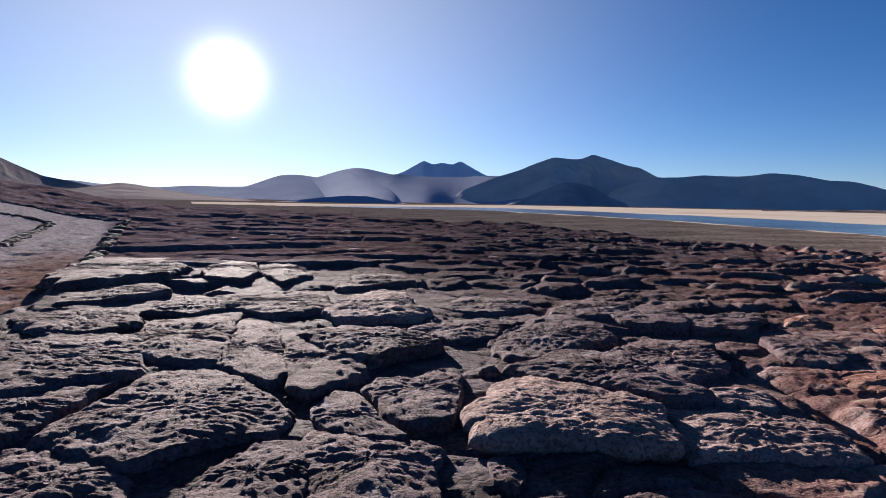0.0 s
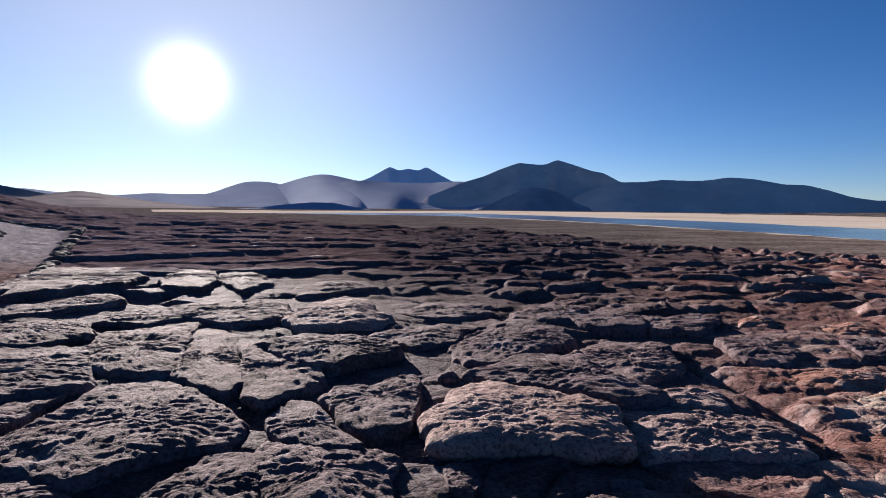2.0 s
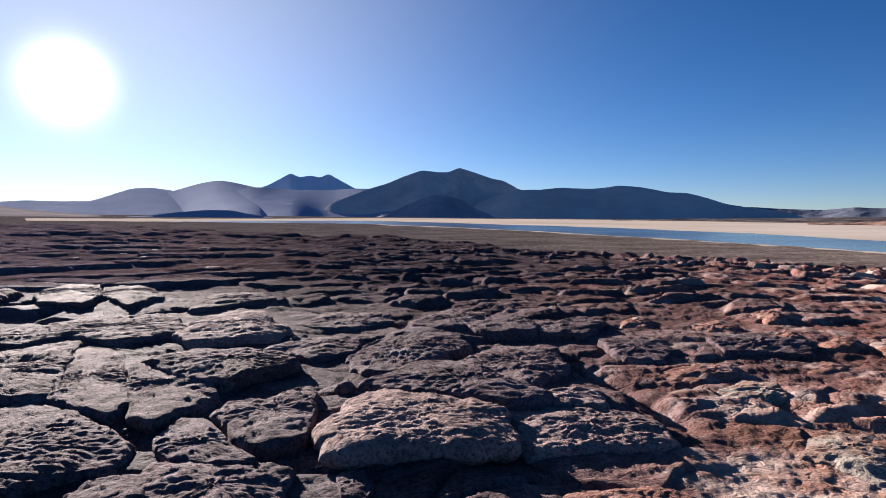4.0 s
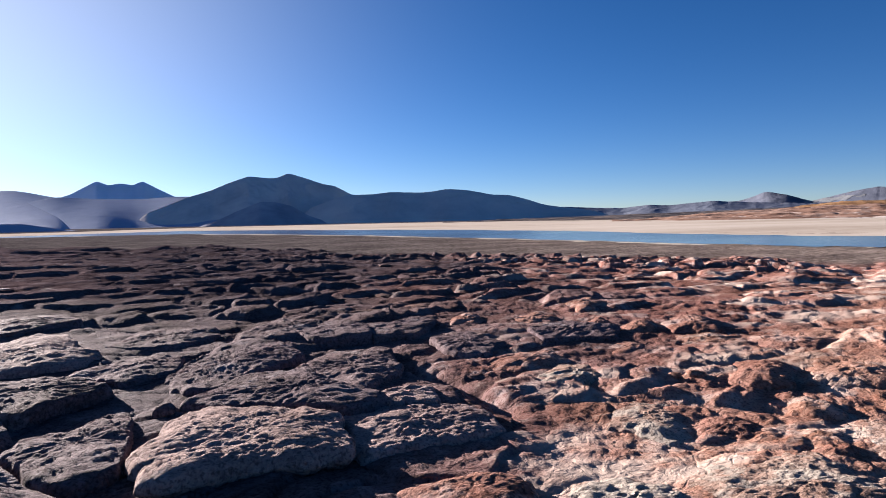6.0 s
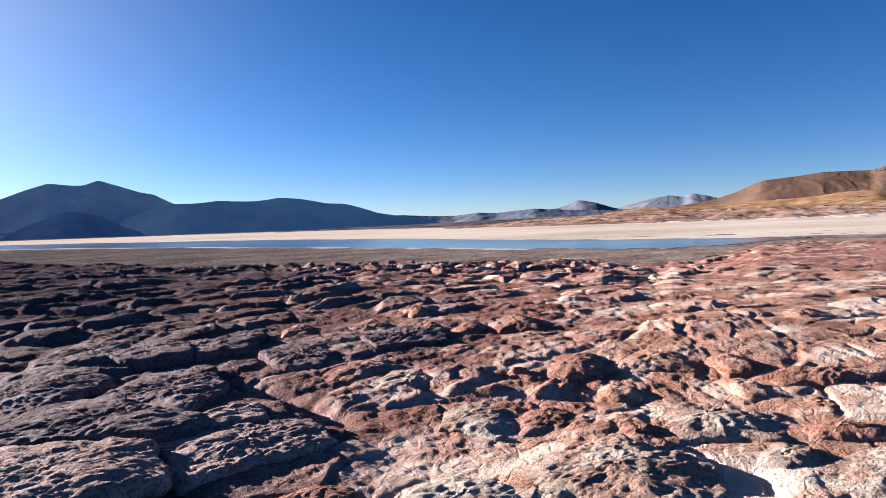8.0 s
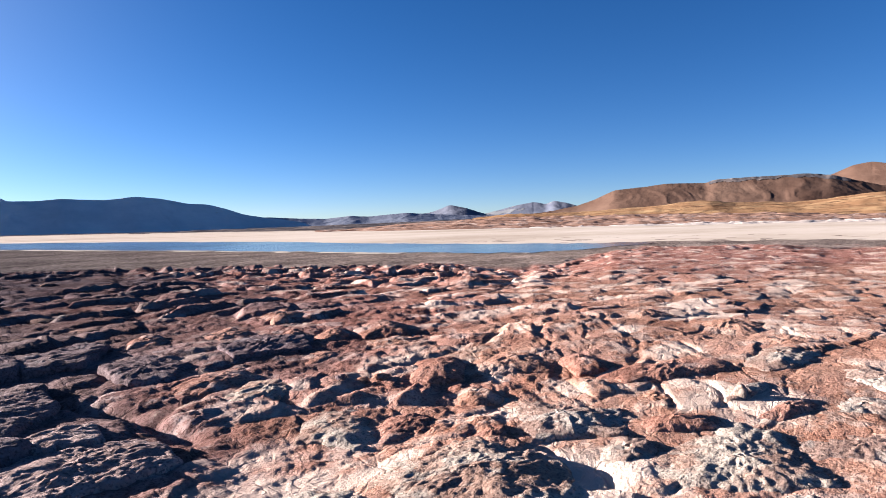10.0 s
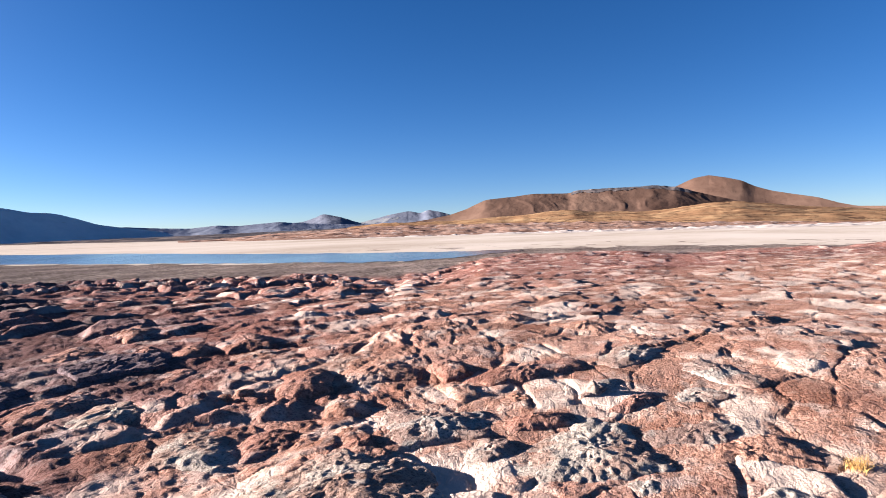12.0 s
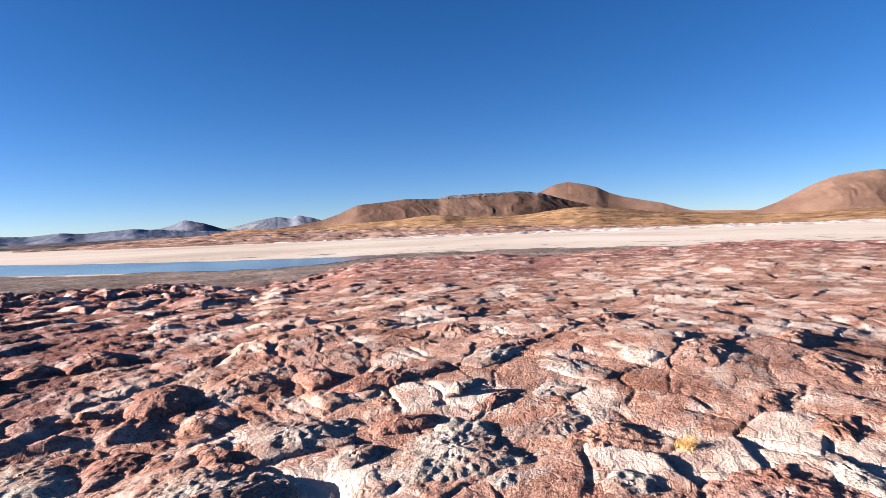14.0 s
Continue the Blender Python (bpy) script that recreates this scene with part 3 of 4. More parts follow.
RUDDY = mountain_material("red_rock_belt", (0.127, 0.069, 0.051), (0.253, 0.153, 0.115), (0.358, 0.247, 0.196), 0.05, (0.59, (0.426, 0.346, 0.306)))
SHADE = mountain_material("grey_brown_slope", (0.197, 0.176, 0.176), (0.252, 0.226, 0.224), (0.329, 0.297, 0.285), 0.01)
SLATE = mountain_material("dark_lava_belt", (0.05, 0.045, 0.05), (0.09, 0.08, 0.082), (0.16, 0.13, 0.12), 0.03, (0.66, (0.24, 0.21, 0.195)))

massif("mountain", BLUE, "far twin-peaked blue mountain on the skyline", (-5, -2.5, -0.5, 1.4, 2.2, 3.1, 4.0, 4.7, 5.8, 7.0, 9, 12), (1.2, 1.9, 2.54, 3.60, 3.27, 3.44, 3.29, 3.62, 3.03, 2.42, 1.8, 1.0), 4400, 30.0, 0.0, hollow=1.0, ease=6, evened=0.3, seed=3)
massif("mountain", HAZED, "low far pale ridge below the sun", (-36, -30, -27.3, -25.1, -20.9, -18.6, -16.3, -14, -10, -6), (0.6, 1.0, 1.15, 0.90, 0.77, 0.97, 0.94, 1.0, 0.5, 0.0), 3300, 6.0, 0.0, hollow=1.0, ease=30, seed=4, graze=0.07, evened=3.0)
massif("mountain", HAZED, "pale hazy ridge stepping down towards the sun", (-22, -17, -14, -12.6, -11.2, -9.6, -7.9, -5, -1), (0.0, 0.5, 1.04, 1.55, 2.06, 2.12, 1.9, 1.1, 0.2), 3600, 6.3, 0.0, hollow=1.0, ease=40, seed=25, graze=0.06, evened=3.0)
massif("mountain", HAZED, "rounded hazy grey mountain under the sun's glare", (-15, -11, -7.9, -6.3, -4.6, -3.2, -1.9, -0.5, 3, 8), (0.3, 1.2, 1.97, 2.52, 2.90, 2.70, 2.40, 2.2, 1.3, 0.2), 3450, 6.5, 0.0, hollow=1.0, ease=100, seed=5, graze=0.06, evened=3.0)
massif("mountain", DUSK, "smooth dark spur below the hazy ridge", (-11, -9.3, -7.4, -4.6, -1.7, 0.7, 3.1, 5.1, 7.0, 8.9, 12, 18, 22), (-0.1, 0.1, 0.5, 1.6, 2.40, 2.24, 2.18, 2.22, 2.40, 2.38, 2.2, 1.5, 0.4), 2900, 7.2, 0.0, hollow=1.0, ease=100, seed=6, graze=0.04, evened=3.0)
massif("mountain", DARK, "large dark volcanic cone with ribbed slopes", (3, 6, 8.0, 9.9, 11.3, 13.0, 14.7, 15.4, 16.4, 17.8, 19.4, 20.4, 21.8, 25, 29), (0.3, 1.5, 2.30, 2.86, 3.45, 4.04, 3.88, 3.90, 4.30, 3.88, 3.35, 3.18, 2.45, 1.4, 0.3), 2300, 25.0, 0.13, hollow=1.0, evened=0.3, seed=7)
massif("mountain", UMBER, "lower dark cone before the volcano", (8.6, 10, 11.9, 14.0, 15.2, 16.6, 18.1, 20), (-0.1, 0.25, 1.11, 1.93, 1.86, 1.53, 0.65, 0), 1600, 27.0, 0.05, hollow=1.0, evened=0.3, seed=8)
massif("mountain", DARK, "long dark volcanic ridge with humped crest", (16, 19, 21.5, 23.7, 25.3, 26.6, 28.1, 29.5, 30.4, 32.3, 33.6, 34.6, 36.0, 37.5, 39.2, 42, 46), (0.5, 1.6, 2.42, 2.40, 2.60, 2.54, 2.48, 2.60, 2.78, 2.62, 2.38, 2.16, 2.14, 1.75, 1.17, 0.8, 0.2), 2000, 24.0, 0.07, hollow=1.0, evened=0.3, seed=9, ragged=0.015, ease=50)
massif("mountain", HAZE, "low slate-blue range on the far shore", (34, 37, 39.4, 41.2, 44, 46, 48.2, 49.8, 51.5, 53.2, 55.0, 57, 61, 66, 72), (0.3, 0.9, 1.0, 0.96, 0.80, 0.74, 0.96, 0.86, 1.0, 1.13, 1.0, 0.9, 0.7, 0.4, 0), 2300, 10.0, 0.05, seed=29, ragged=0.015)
massif("mountain", SNOWY, "distant grey peak with old snow streaks", (50, 53, 55.3, 56.3, 57.1, 58.6, 60.2, 62, 64), (0.6, 0.85, 1.08, 1.40, 1.74, 1.44, 0.9, 0.7, 0.3), 3500, 15.0, 0.06, nearing=(57.1, 40.0), seed=10, ragged=0.015)
massif("mountain", SNOWY, "distant snow-patched double summit", (57, 60.1, 61.5, 63.0, 64.7, 65.8, 66.5, 67.6, 68.6, 71, 75), (0.5, 0.85, 1.15, 1.53, 1.82, 1.58, 1.88, 1.66, 1.35, 1.0, 0.5), 3700, 15.0, 0.06, nearing=(64.7, 40.0), seed=11, ragged=0.015)
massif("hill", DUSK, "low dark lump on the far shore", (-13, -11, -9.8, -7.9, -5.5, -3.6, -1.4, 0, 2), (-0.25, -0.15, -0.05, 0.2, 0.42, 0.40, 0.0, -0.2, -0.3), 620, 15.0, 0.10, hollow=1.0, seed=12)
massif("hill", SHADE, "rounded dim mound near the sun", (-30, -27, -25.1, -23.8, -22.5, -20.9, -18.6, -15, -11), (0.2, 0.5, 0.86, 1.05, 0.92, 0.63, 0.32, 0.0, -0.3), 900, 8.0, 0.08, seed=13, front=560, hollow=0.9)
massif("mountain", SHADE, "bare brown hillside falling from a summit", (-75, -60, -46, -38, -33.1, -30.9, -29.1, -27.3, -25.6, -22, -18), (1, 4.5, 6.0, 5.0, 3.26, 2.19, 1.38, 1.06, 0.71, 0.3, -0.1), 1000, 8.0, 0.04, seed=14, graze=0.05)
massif("hill", SLATE, "dark broken lava belt beyond the sand", (30, 36, 42, 47, 52, 58, 64, 70), (-0.2, 0.0, 0.1, 0.2, 0.3, 0.45, 0.5, 0.1), 850, 6.0, 0.0, seed=15, ragged=0.02, rubble=0.8, coarse=40.0, front=600)
massif("mountain", BROWN, "brown flat-topped hill with dark rim", (62, 66, 68.5, 69.9, 71.7, 74.1, 76.1, 78.0, 79.2, 79.7, 81.9, 84.3, 86.2, 88.1, 88.8, 89.9, 93, 97), (0.5, 0.95, 1.37, 1.81, 2.58, 2.78, 2.98, 2.93, 2.90, 3.10, 3.18, 3.19, 3.26, 3.06, 2.86, 2.55, 1.7, 0.8), 1350, 20.0, 0.045, hollow=1.1, seed=16, nearing=(87.5, 5.0), ragged=0.02, rim=(79.3, 89.4, 7.0, 0.8, "dark broken lava rim"))
massif("mountain", BROWN, "smooth reddish-brown dome mountain", (82, 85, 88.3, 89.5, 90.7, 92.1, 93.2, 94.1, 95.3, 96.6, 98.6, 100.0, 101.1, 103.1, 106, 110), (1.2, 2.0, 3.17, 3.70, 3.88, 3.60, 3.31, 2.83, 2.42, 2.13, 1.73, 1.25, 0.98, 0.90, 0.8, 0.4), 1800, 30.0, 0.03, hollow=1.0, seed=17, nearing=(90.7, 14.0))
massif("mountain", BROWN, "broad brown hill with rounded top", (100, 103, 105.6, 107.2, 109.7, 111.1, 112.8, 114.2, 115.8, 119, 124, 132, 142), (0.3, 0.5, 0.75, 1.28, 2.51, 3.03, 3.27, 3.34, 3.15, 2.7, 2.0, 1.2, 0.4), 1400, 20.0, 0.06, hollow=1.1, seed=18)
massif("hill", GRASSY, "ochre grassy apron below brown hills", (54, 58, 62.4, 68.7, 74.1, 78, 79.5, 81.3, 86.1, 88.5, 91, 93.2, 97.7, 102.2, 106.6, 112, 120, 135), (0.2, 0.5, 0.80, 0.85, 1.1, 1.45, 1.5, 1.25, 1.15, 1.4, 1.72, 1.65, 1.1, 0.75, 0.5, 0.6, 0.7, 0.4), 820, 8.0, 0.03, hollow=0.9, seed=19, ragged=0.03, rubble=1.4, coarse=110.0, step_az=0.15, front=420)
massif("hill", RUDDY, "red and pink rocky belt behind the sand", (45, 50, 54.9, 60, 64.3, 70, 74, 79, 83.7, 88, 93.1, 98, 102.2, 109.6, 118, 130, 140), (-0.2, 0.0, 0.26, 0.45, 0.55, 0.5, 0.5, 0.46, 0.4, 0.2, 0.05, -0.1, -0.2, -0.22, -0.2, -0.2, -0.3), 430, 6.0, 0.0, hollow=0.85, seed=20, ragged=0.05, rubble=0.6, coarse=16.0, rows=80, step_az=0.15, front=272)
massif("hill", CRUST, "ragged white salt crust along the far edge of the flat", (60, 66, 72, 80, 86, 92, 98, 104, 112, 120, 128), (-0.46, -0.40, -0.36, -0.28, -0.30, -0.22, -0.26, -0.24, -0.28, -0.24, -0.46), 282, 6.0, 0.0, hollow=0.7, seed=31, ragged=0.05, rubble=0.35, coarse=9.0, rows=24, step_az=0.12, front=250)


# ---- rock slabs and boulders ----
def slab(kind, rise, *corners, name="flat_rock", depth=0.30, label="", tilt=(0.0, 0.0), bulge=0.03, seed=None):
    """A weathered plate or boulder with the given corners in plan, its top standing rise above the ground's level."""
    seed = int(abs(corners[0][0] * 131 + corners[0][1] * 57)) + 3 if seed is None else seed
    c = np.array(corners, float)
    mid = c.mean(0)
    nxt = np.roll(c, -1, 0)
    around = np.hypot(*(nxt - c).T).sum()
    fine = float(np.clip(0.011 + 0.0022 * math.hypot(*mid), 0.018, 0.05))
    n = int(np.clip(around / fine, 36, 280))
    th = np.linspace(0, 2 * np.pi, n, endpoint=False)
    way = np.stack([np.cos(th), np.sin(th)], -1)
    rad = np.full(n, 1e9)
    for p, q in zip(c - mid, nxt - mid):
        e = q - p
        det = way[:, 0] * -e[1] + way[:, 1] * e[0]
        det = np.where(np.abs(det) < 1e-9, 1e-9, det)
        t = (p[0] * -e[1] + p[1] * e[0]) / det
        s = (way[:, 0] * p[1] - way[:, 1] * p[0]) / det
        rad = np.where((t > 0) & (s >= -1e-6) & (s <= 1 + 1e-6) & (t < rad), t, rad)
    rad = np.where(rad > 1e8, np.median(rad), rad)
    soft = max(1, n // 60)
    for _ in range(soft):
        rad = 0.25 * np.roll(rad, 1) + 0.5 * rad + 0.25 * np.roll(rad, -1)
    size = float(rad.mean())
    ex, ey = mid[0] + rad * way[:, 0], mid[1] + rad * way[:, 1]
    rad = rad * ((1.15 if kind == "grey" else 1.08 if kind == "tan" else 1.06) + (0.08 if kind in ("grey", "tan") else 0.12) * fractal(ex * 3.1, ey * 3.1, 4, seed))
    rings = int(np.clip(size / fine, 9, 60))
    s_top = np.linspace(0, 1, rings + 1)[1:] * 0.93
    soft_rock = kind in ("white", "red", "pale")
    edge = min(0.12, 0.30 * size, 0.9 * rise) if soft_rock else min(0.07, 0.18 * size)
    prof = [(s, 0.0) for s in s_top]
    prof += [(0.93 + 0.07 * math.sin(a), -edge * (1 - math.cos(a))) for a in (0.35, 0.7, 1.05, 1.35, 1.57)]
    total = rise + depth
    if kind == "tan" and name == "boulder":
        bulge = -0.14
    prof += [(1.0 + bulge * math.sin(math.pi * k), -edge - (total - edge) * k) for k in (0.12, 0.26, 0.42, 0.6, 0.8, 1.0)]
    S = np.array([p[0] for p in prof])[:, None]
    Z = np.array([p[1] for p in prof])[:, None]
    around_x, around_y = np.append(0.6 * c[:, 0] + 0.4 * mid[0], mid[0]), np.append(0.6 * c[:, 1] + 0.4 * mid[1], mid[1])
    level = float(terrain(around_x, around_y)[0].mean()) + rise - (0.010 if soft_rock else 0.0)
    side = np.clip(-Z / max(total, 1e-3) * 3, 0, 1)
    wob = 1 + side * (0.05 * fractal(th[None] * size * 4.0, Z * 9.0 + 5.0, 3, seed + 1) + 0.016 * fractal(th[None] * size * 16.0, Z * 30.0, 3, seed + 11) / max(size, 0.3))
    dx, dy = S * rad[None] * way[None, :, 0] * wob, S * rad[None] * way[None, :, 1] * wob
    x, y = mid[0] + dx, mid[1] + dy
    up = np.clip(1 - side * 1.5, 0, 1)
    dome = 0.03 * min(size, 0.8) * (1 - np.minimum(S, 1) ** 2) * 1.6
    z = Z + up * (0.016 * fractal(x * 2.6, y * 2.6, 2, seed + 2) + 0.0075 * fractal(x * 13.0, y * 19.0, 2 if soft_rock else 3, seed + 4, 0.62))
    h1, _, who = cells(x / 0.048 + 0.5 * grain(x * 5, y * 5, 3), y / 0.042, seed + 6)
    dent = np.maximum(0, 1 - (h1 / 0.5) ** 2) * (who > 0.5) * (0.003 + 0.010 * who)
    z = z - up * dent * {"white": 0.15, "tan": 0.0, "grey": 0.0, "red": 0.2, "pale": 0.1}[kind] * step(0.02, 0.3, 1 - S * 0.9)
    gx = float(swell(mid[0] + 0.2, mid[1]) - swell(mid[0] - 0.2, mid[1])) / 0.4
    gy = float(swell(mid[0], mid[1] + 0.2) - swell(mid[0], mid[1] - 0.2)) / 0.4
    z = z + dome + (gx + tilt[0] + 0.01) * dx + (gy + tilt[1] - 0.02) * dy
    # plates keep a broken edge
    worn = {"pale": 0.75, "red": 0.5, "white": 0.35}[kind] if soft_rock else 0.15 if kind == "tan" else 0.06
    z = z - worn * (rise + 0.06) * np.minimum(S, 1) ** (2.8 if soft_rock else 3.5)
    # creased, rippled top with a few deeper hollows
    inner = step(0.0, 0.2, 1 - S)
    bent_x, bent_y = x + 0.05 * fractal(x * 5, y * 5, 2, seed + 15), y + 0.05 * fractal(x * 5 + 9, y * 5, 2, seed + 16)
    crease = np.abs(fractal(bent_x * 4.5, bent_y * 8.0, 3 if soft_rock else 4, seed + 17, 0.66))
    hollow = np.maximum(0, fractal(bent_x * 1.9, bent_y * 3.0, 2, seed + 18) - 0.35)
    z = z + (0.50 if soft_rock else 1.0) * up * (0.017 * np.minimum(crease, 0.6) - 0.024 * hollow * inner - 0.004)
    rows = len(prof)
    body = np.stack([dx, dy, z], -1).reshape(-1, 3)
    centre = np.array([[0, 0, float(z[0].mean())]])
    verts = np.concatenate([body, centre])
    quads = grid_faces(rows, n, wrap=True)[:, ::-1]
    k = np.arange(n)
    cap = np.stack([np.full(n, len(body)), k, (k + 1) % n, (k + 1) % n], -1)
    me = bpy.data.meshes.new(name)
    faces = quads[:, ::-1].tolist() + cap[:, :3].tolist()
    me.from_pydata(verts.tolist(), [], faces)
    me.polygons.foreach_set("use_smooth", np.full(len(faces), True))
    me.materials.append(ROCK[kind])
    ob = new(name, me)
    ob.location = (mid[0], mid[1], level)
    words = {"grey": "grey-brown pitted volcanic rock slab between open joints", "tan": "tan weathered rock slab with rough pitted top",
             "red": "reddish-brown weathered rock mound on the outcrop", "pale": "pale pinkish rock worn smooth on the outcrop",
             "white": "white mineral-crusted rock with dark pits"}[kind]
    return tagged(ob, label or words, "boulder" if name == "boulder" else "rock" if name == "flat_rock" else "stone", "rock slabs of the outcrop")


slab("grey", 0.07, (-4.17, 6.45), (-4.14, 7.13), (-3.63, 7.06), (-3.02, 6.77), (-2.56, 5.64), (-2.79, 5.45), (-3.27, 4.99), (-3.82, 4.78), (-4.76, 6.05))
slab("grey", 0.06, (-3.25, 4.45), (-3.16, 4.79), (-2.92, 5.09), (-2.60, 5.46), (-2.60, 4.84), (-2.60, 4.32), (-2.73, 4.08), (-2.87, 3.86))
slab("grey", 0.06, (-2.45, 4.12), (-2.39, 5.03), (-2.36, 5.49), (-1.98, 5.80), (-1.50, 5.28), (-1.12, 4.61), (-1.15, 4.22), (-1.45, 4.05), (-1.74, 3.70), (-2.12, 3.86))
slab("grey", 0.04, (-2.76, 3.83), (-2.42, 3.98), (-2.11, 3.90), (-1.70, 3.54), (-1.62, 3.26), (-1.57, 2.84), (-2.11, 2.65))
slab("grey", 0.06, (-3.27, 7.98), (-2.42, 8.42), (-1.98, 6.17), (-2.17, 5.94), (-2.87, 6.41), (-3.08, 7.06))
slab("grey", 0.04, (-3.67, 8.70), (-3.76, 9.46), (-3.07, 9.76), (-2.67, 9.09), (-3.03, 8.52))
slab("grey", 0.04, (-2.27, 8.16), (-1.77, 7.68), (-1.27, 5.55), (-1.38, 5.34), (-1.95, 5.92), (-2.12, 6.69))
slab("grey", 0.06, (-1.56, 7.16), (-1.30, 7.17), (-0.93, 6.54), (-0.68, 6.04), (-0.60, 5.66), (-0.94, 5.09), (-1.16, 5.26))
slab("grey", 0.13, (-1.30, 6.97), (-0.97, 7.41), (-0.47, 7.28), (-0.03, 6.93), (0.08, 6.61), (-0.17, 6.36), (-0.52, 5.96), (-0.81, 6.12))
slab("grey", 0.07, (-0.43, 5.41), (-0.18, 5.33), (0.09, 5.72), (0.20, 5.54), (0.17, 4.95), (0.07, 4.36), (-0.19, 4.31), (-0.38, 4.66), (-0.53, 5.09))
slab("grey", 0.06, (-0.88, 4.65), (-0.76, 4.99), (-0.59, 4.94), (-0.41, 4.43), (-0.24, 4.07), (-0.53, 4.13), (-0.75, 4.24))
slab("grey", 0.06, (-0.83, 3.98), (-0.78, 4.17), (-0.53, 4.08), (-0.19, 3.99), (-0.06, 3.86), (-0.09, 3.36), (-0.14, 3.02), (-0.55, 3.02), (-0.76, 3.58))
slab("grey", 0.04, (-1.26, 3.77), (-1.13, 4.04), (-0.87, 4.01), (-0.79, 3.57), (-0.74, 3.12), (-1.24, 3.08), (-1.31, 3.39))
slab("grey", 0.04, (-5.03, 8.12), (-4.81, 8.95), (-3.99, 8.80), (-3.40, 7.82), (-3.77, 7.34), (-4.41, 7.33))
slab("grey", 0.04, (-6.45, 11.67), (-7.36, 15.26), (-5.72, 14.95), (-4.65, 12.84), (-4.71, 11.68), (-5.52, 10.32))
slab("grey", 0.04, (-4.94, 9.03), (-5.43, 10.95), (-4.65, 11.51), (-4.03, 10.28), (-4.49, 9.36))
slab("grey", 0.06, (-4.18, 12.77), (-4.73, 15.61), (-3.95, 15.71), (-3.18, 12.70), (-3.11, 11.38), (-3.81, 11.92))
slab("grey", 0.05, (-3.18, 12.95), (-3.78, 16.25), (-2.40, 13.53), (-2.08, 12.16), (-2.43, 11.35))
slab("grey", 0.04, (-3.12, 9.92), (-2.79, 10.49), (-1.63, 10.41), (-1.32, 9.02), (-1.73, 8.56), (-2.00, 8.46), (-2.78, 9.18))
slab("tan", 0.08, (-1.30, 8.51), (-1.14, 9.85), (-0.69, 10.85), (-0.24, 10.55), (-0.16, 9.23), (0.12, 8.49), (-0.23, 8.09), (-1.11, 8.09))
slab("tan", 0.12, (0.21, 4.41), (0.44, 4.99), (0.73, 5.28), (1.11, 5.07), (1.43, 4.83), (1.58, 4.54), (1.49, 4.07), (1.39, 3.73), (1.12, 3.79), (0.82, 3.96), (0.33, 3.90), (0.24, 4.06), name="boulder")
slab("tan", 0.05, (1.74, 4.77), (2.05, 4.69), (2.41, 4.56), (2.67, 4.44), (2.70, 4.19), (2.60, 3.72), (2.41, 3.70), (1.96, 3.78), (1.55, 3.79), (1.51, 3.89), (1.60, 4.27), name="boulder")
slab("grey", 0.09, (0.72, 5.61), (1.42, 6.26), (1.86, 6.07), (1.82, 5.66), (1.96, 5.12), (2.05, 4.88), (1.67, 4.75), (1.37, 5.03), (0.98, 5.26))
slab("tan", 0.06, (2.01, 5.05), (2.51, 5.12), (2.68, 5.04), (2.49, 4.56), (2.08, 4.75))
slab("grey", 0.04, (0.25, 3.76), (0.39, 3.80), (0.42, 3.53), (0.35, 3.36), (0.25, 3.46))
slab("grey", 0.06, (1.00, 7.52), (1.66, 8.62), (2.29, 8.44), (2.07, 7.25), (1.60, 6.70), (1.08, 6.18), (0.77, 6.25), (0.70, 6.86))
slab("grey", 0.08, (1.86, 6.40), (2.59, 7.06), (3.01, 6.69), (2.75, 5.88), (2.05, 5.20), (1.86, 5.62))
slab("grey", 0.06, (3.77, 6.93), (4.35, 7.05), (4.36, 6.31), (3.91, 5.95), (3.59, 6.15))
slab("grey", 0.06, (-1.36, 10.70), (-1.23, 13.07), (-0.36, 12.95), (-0.15, 11.85), (-0.71, 11.29))
slab("grey", 0.06, (0.19, 9.38), (0.73, 10.50), (1.59, 10.34), (1.59, 9.40), (0.96, 8.88))
slab("grey", 0.06, (-0.17, 7.58), (0.45, 8.11), (0.90, 7.93), (0.73, 7.13), (0.29, 6.94))
slab("grey", 0.07, (1.82, 8.97), (2.62, 9.83), (3.05, 9.29), (2.73, 8.59), (2.05, 8.36))
slab("grey", 0.08, (2.48, 8.56), (3.29, 9.24), (3.49, 8.52), (3.23, 7.74), (2.68, 7.84))
slab("grey", 0.06, (3.67, 8.21), (4.41, 8.67), (4.46, 8.15), (4.02, 7.80))
slab("red", 0.03, (3.79, 5.77), (4.12, 5.91), (4.80, 5.76), (4.99, 5.41), (4.51, 5.14), (3.90, 5.12), (3.55, 5.30))
slab("white", 0.03, (3.65, 4.80), (4.25, 5.11), (4.64, 5.03), (4.57, 4.67), (4.30, 4.44), (3.89, 4.46), (3.51, 4.54))
slab("white", 0.02, (3.48, 3.80), (4.14, 4.14), (4.44, 3.88), (4.09, 3.34), (3.65, 3.00), (3.40, 2.96), (3.39, 3.28), (3.29, 3.47))
slab("red", 0.04, (4.01, 3.29), (4.35, 3.22), (4.30, 2.92), (4.14, 2.68), (3.81, 2.77), (3.61, 2.93))
slab("red", 0.06, (5.30, 3.90), (5.66, 4.04), (5.98, 3.85), (5.77, 3.51), (5.28, 3.24), (4.93, 3.40), (4.91, 3.59))
slab("pale", 0.03, (5.05, 3.30), (5.26, 3.21), (5.11, 2.73), (4.93, 2.59), (4.69, 2.71), (4.66, 2.91))
slab("pale", 0.03, (5.84, 3.53), (6.37, 3.42), (6.54, 2.93), (5.84, 2.54), (5.60, 2.94), (5.42, 3.23))
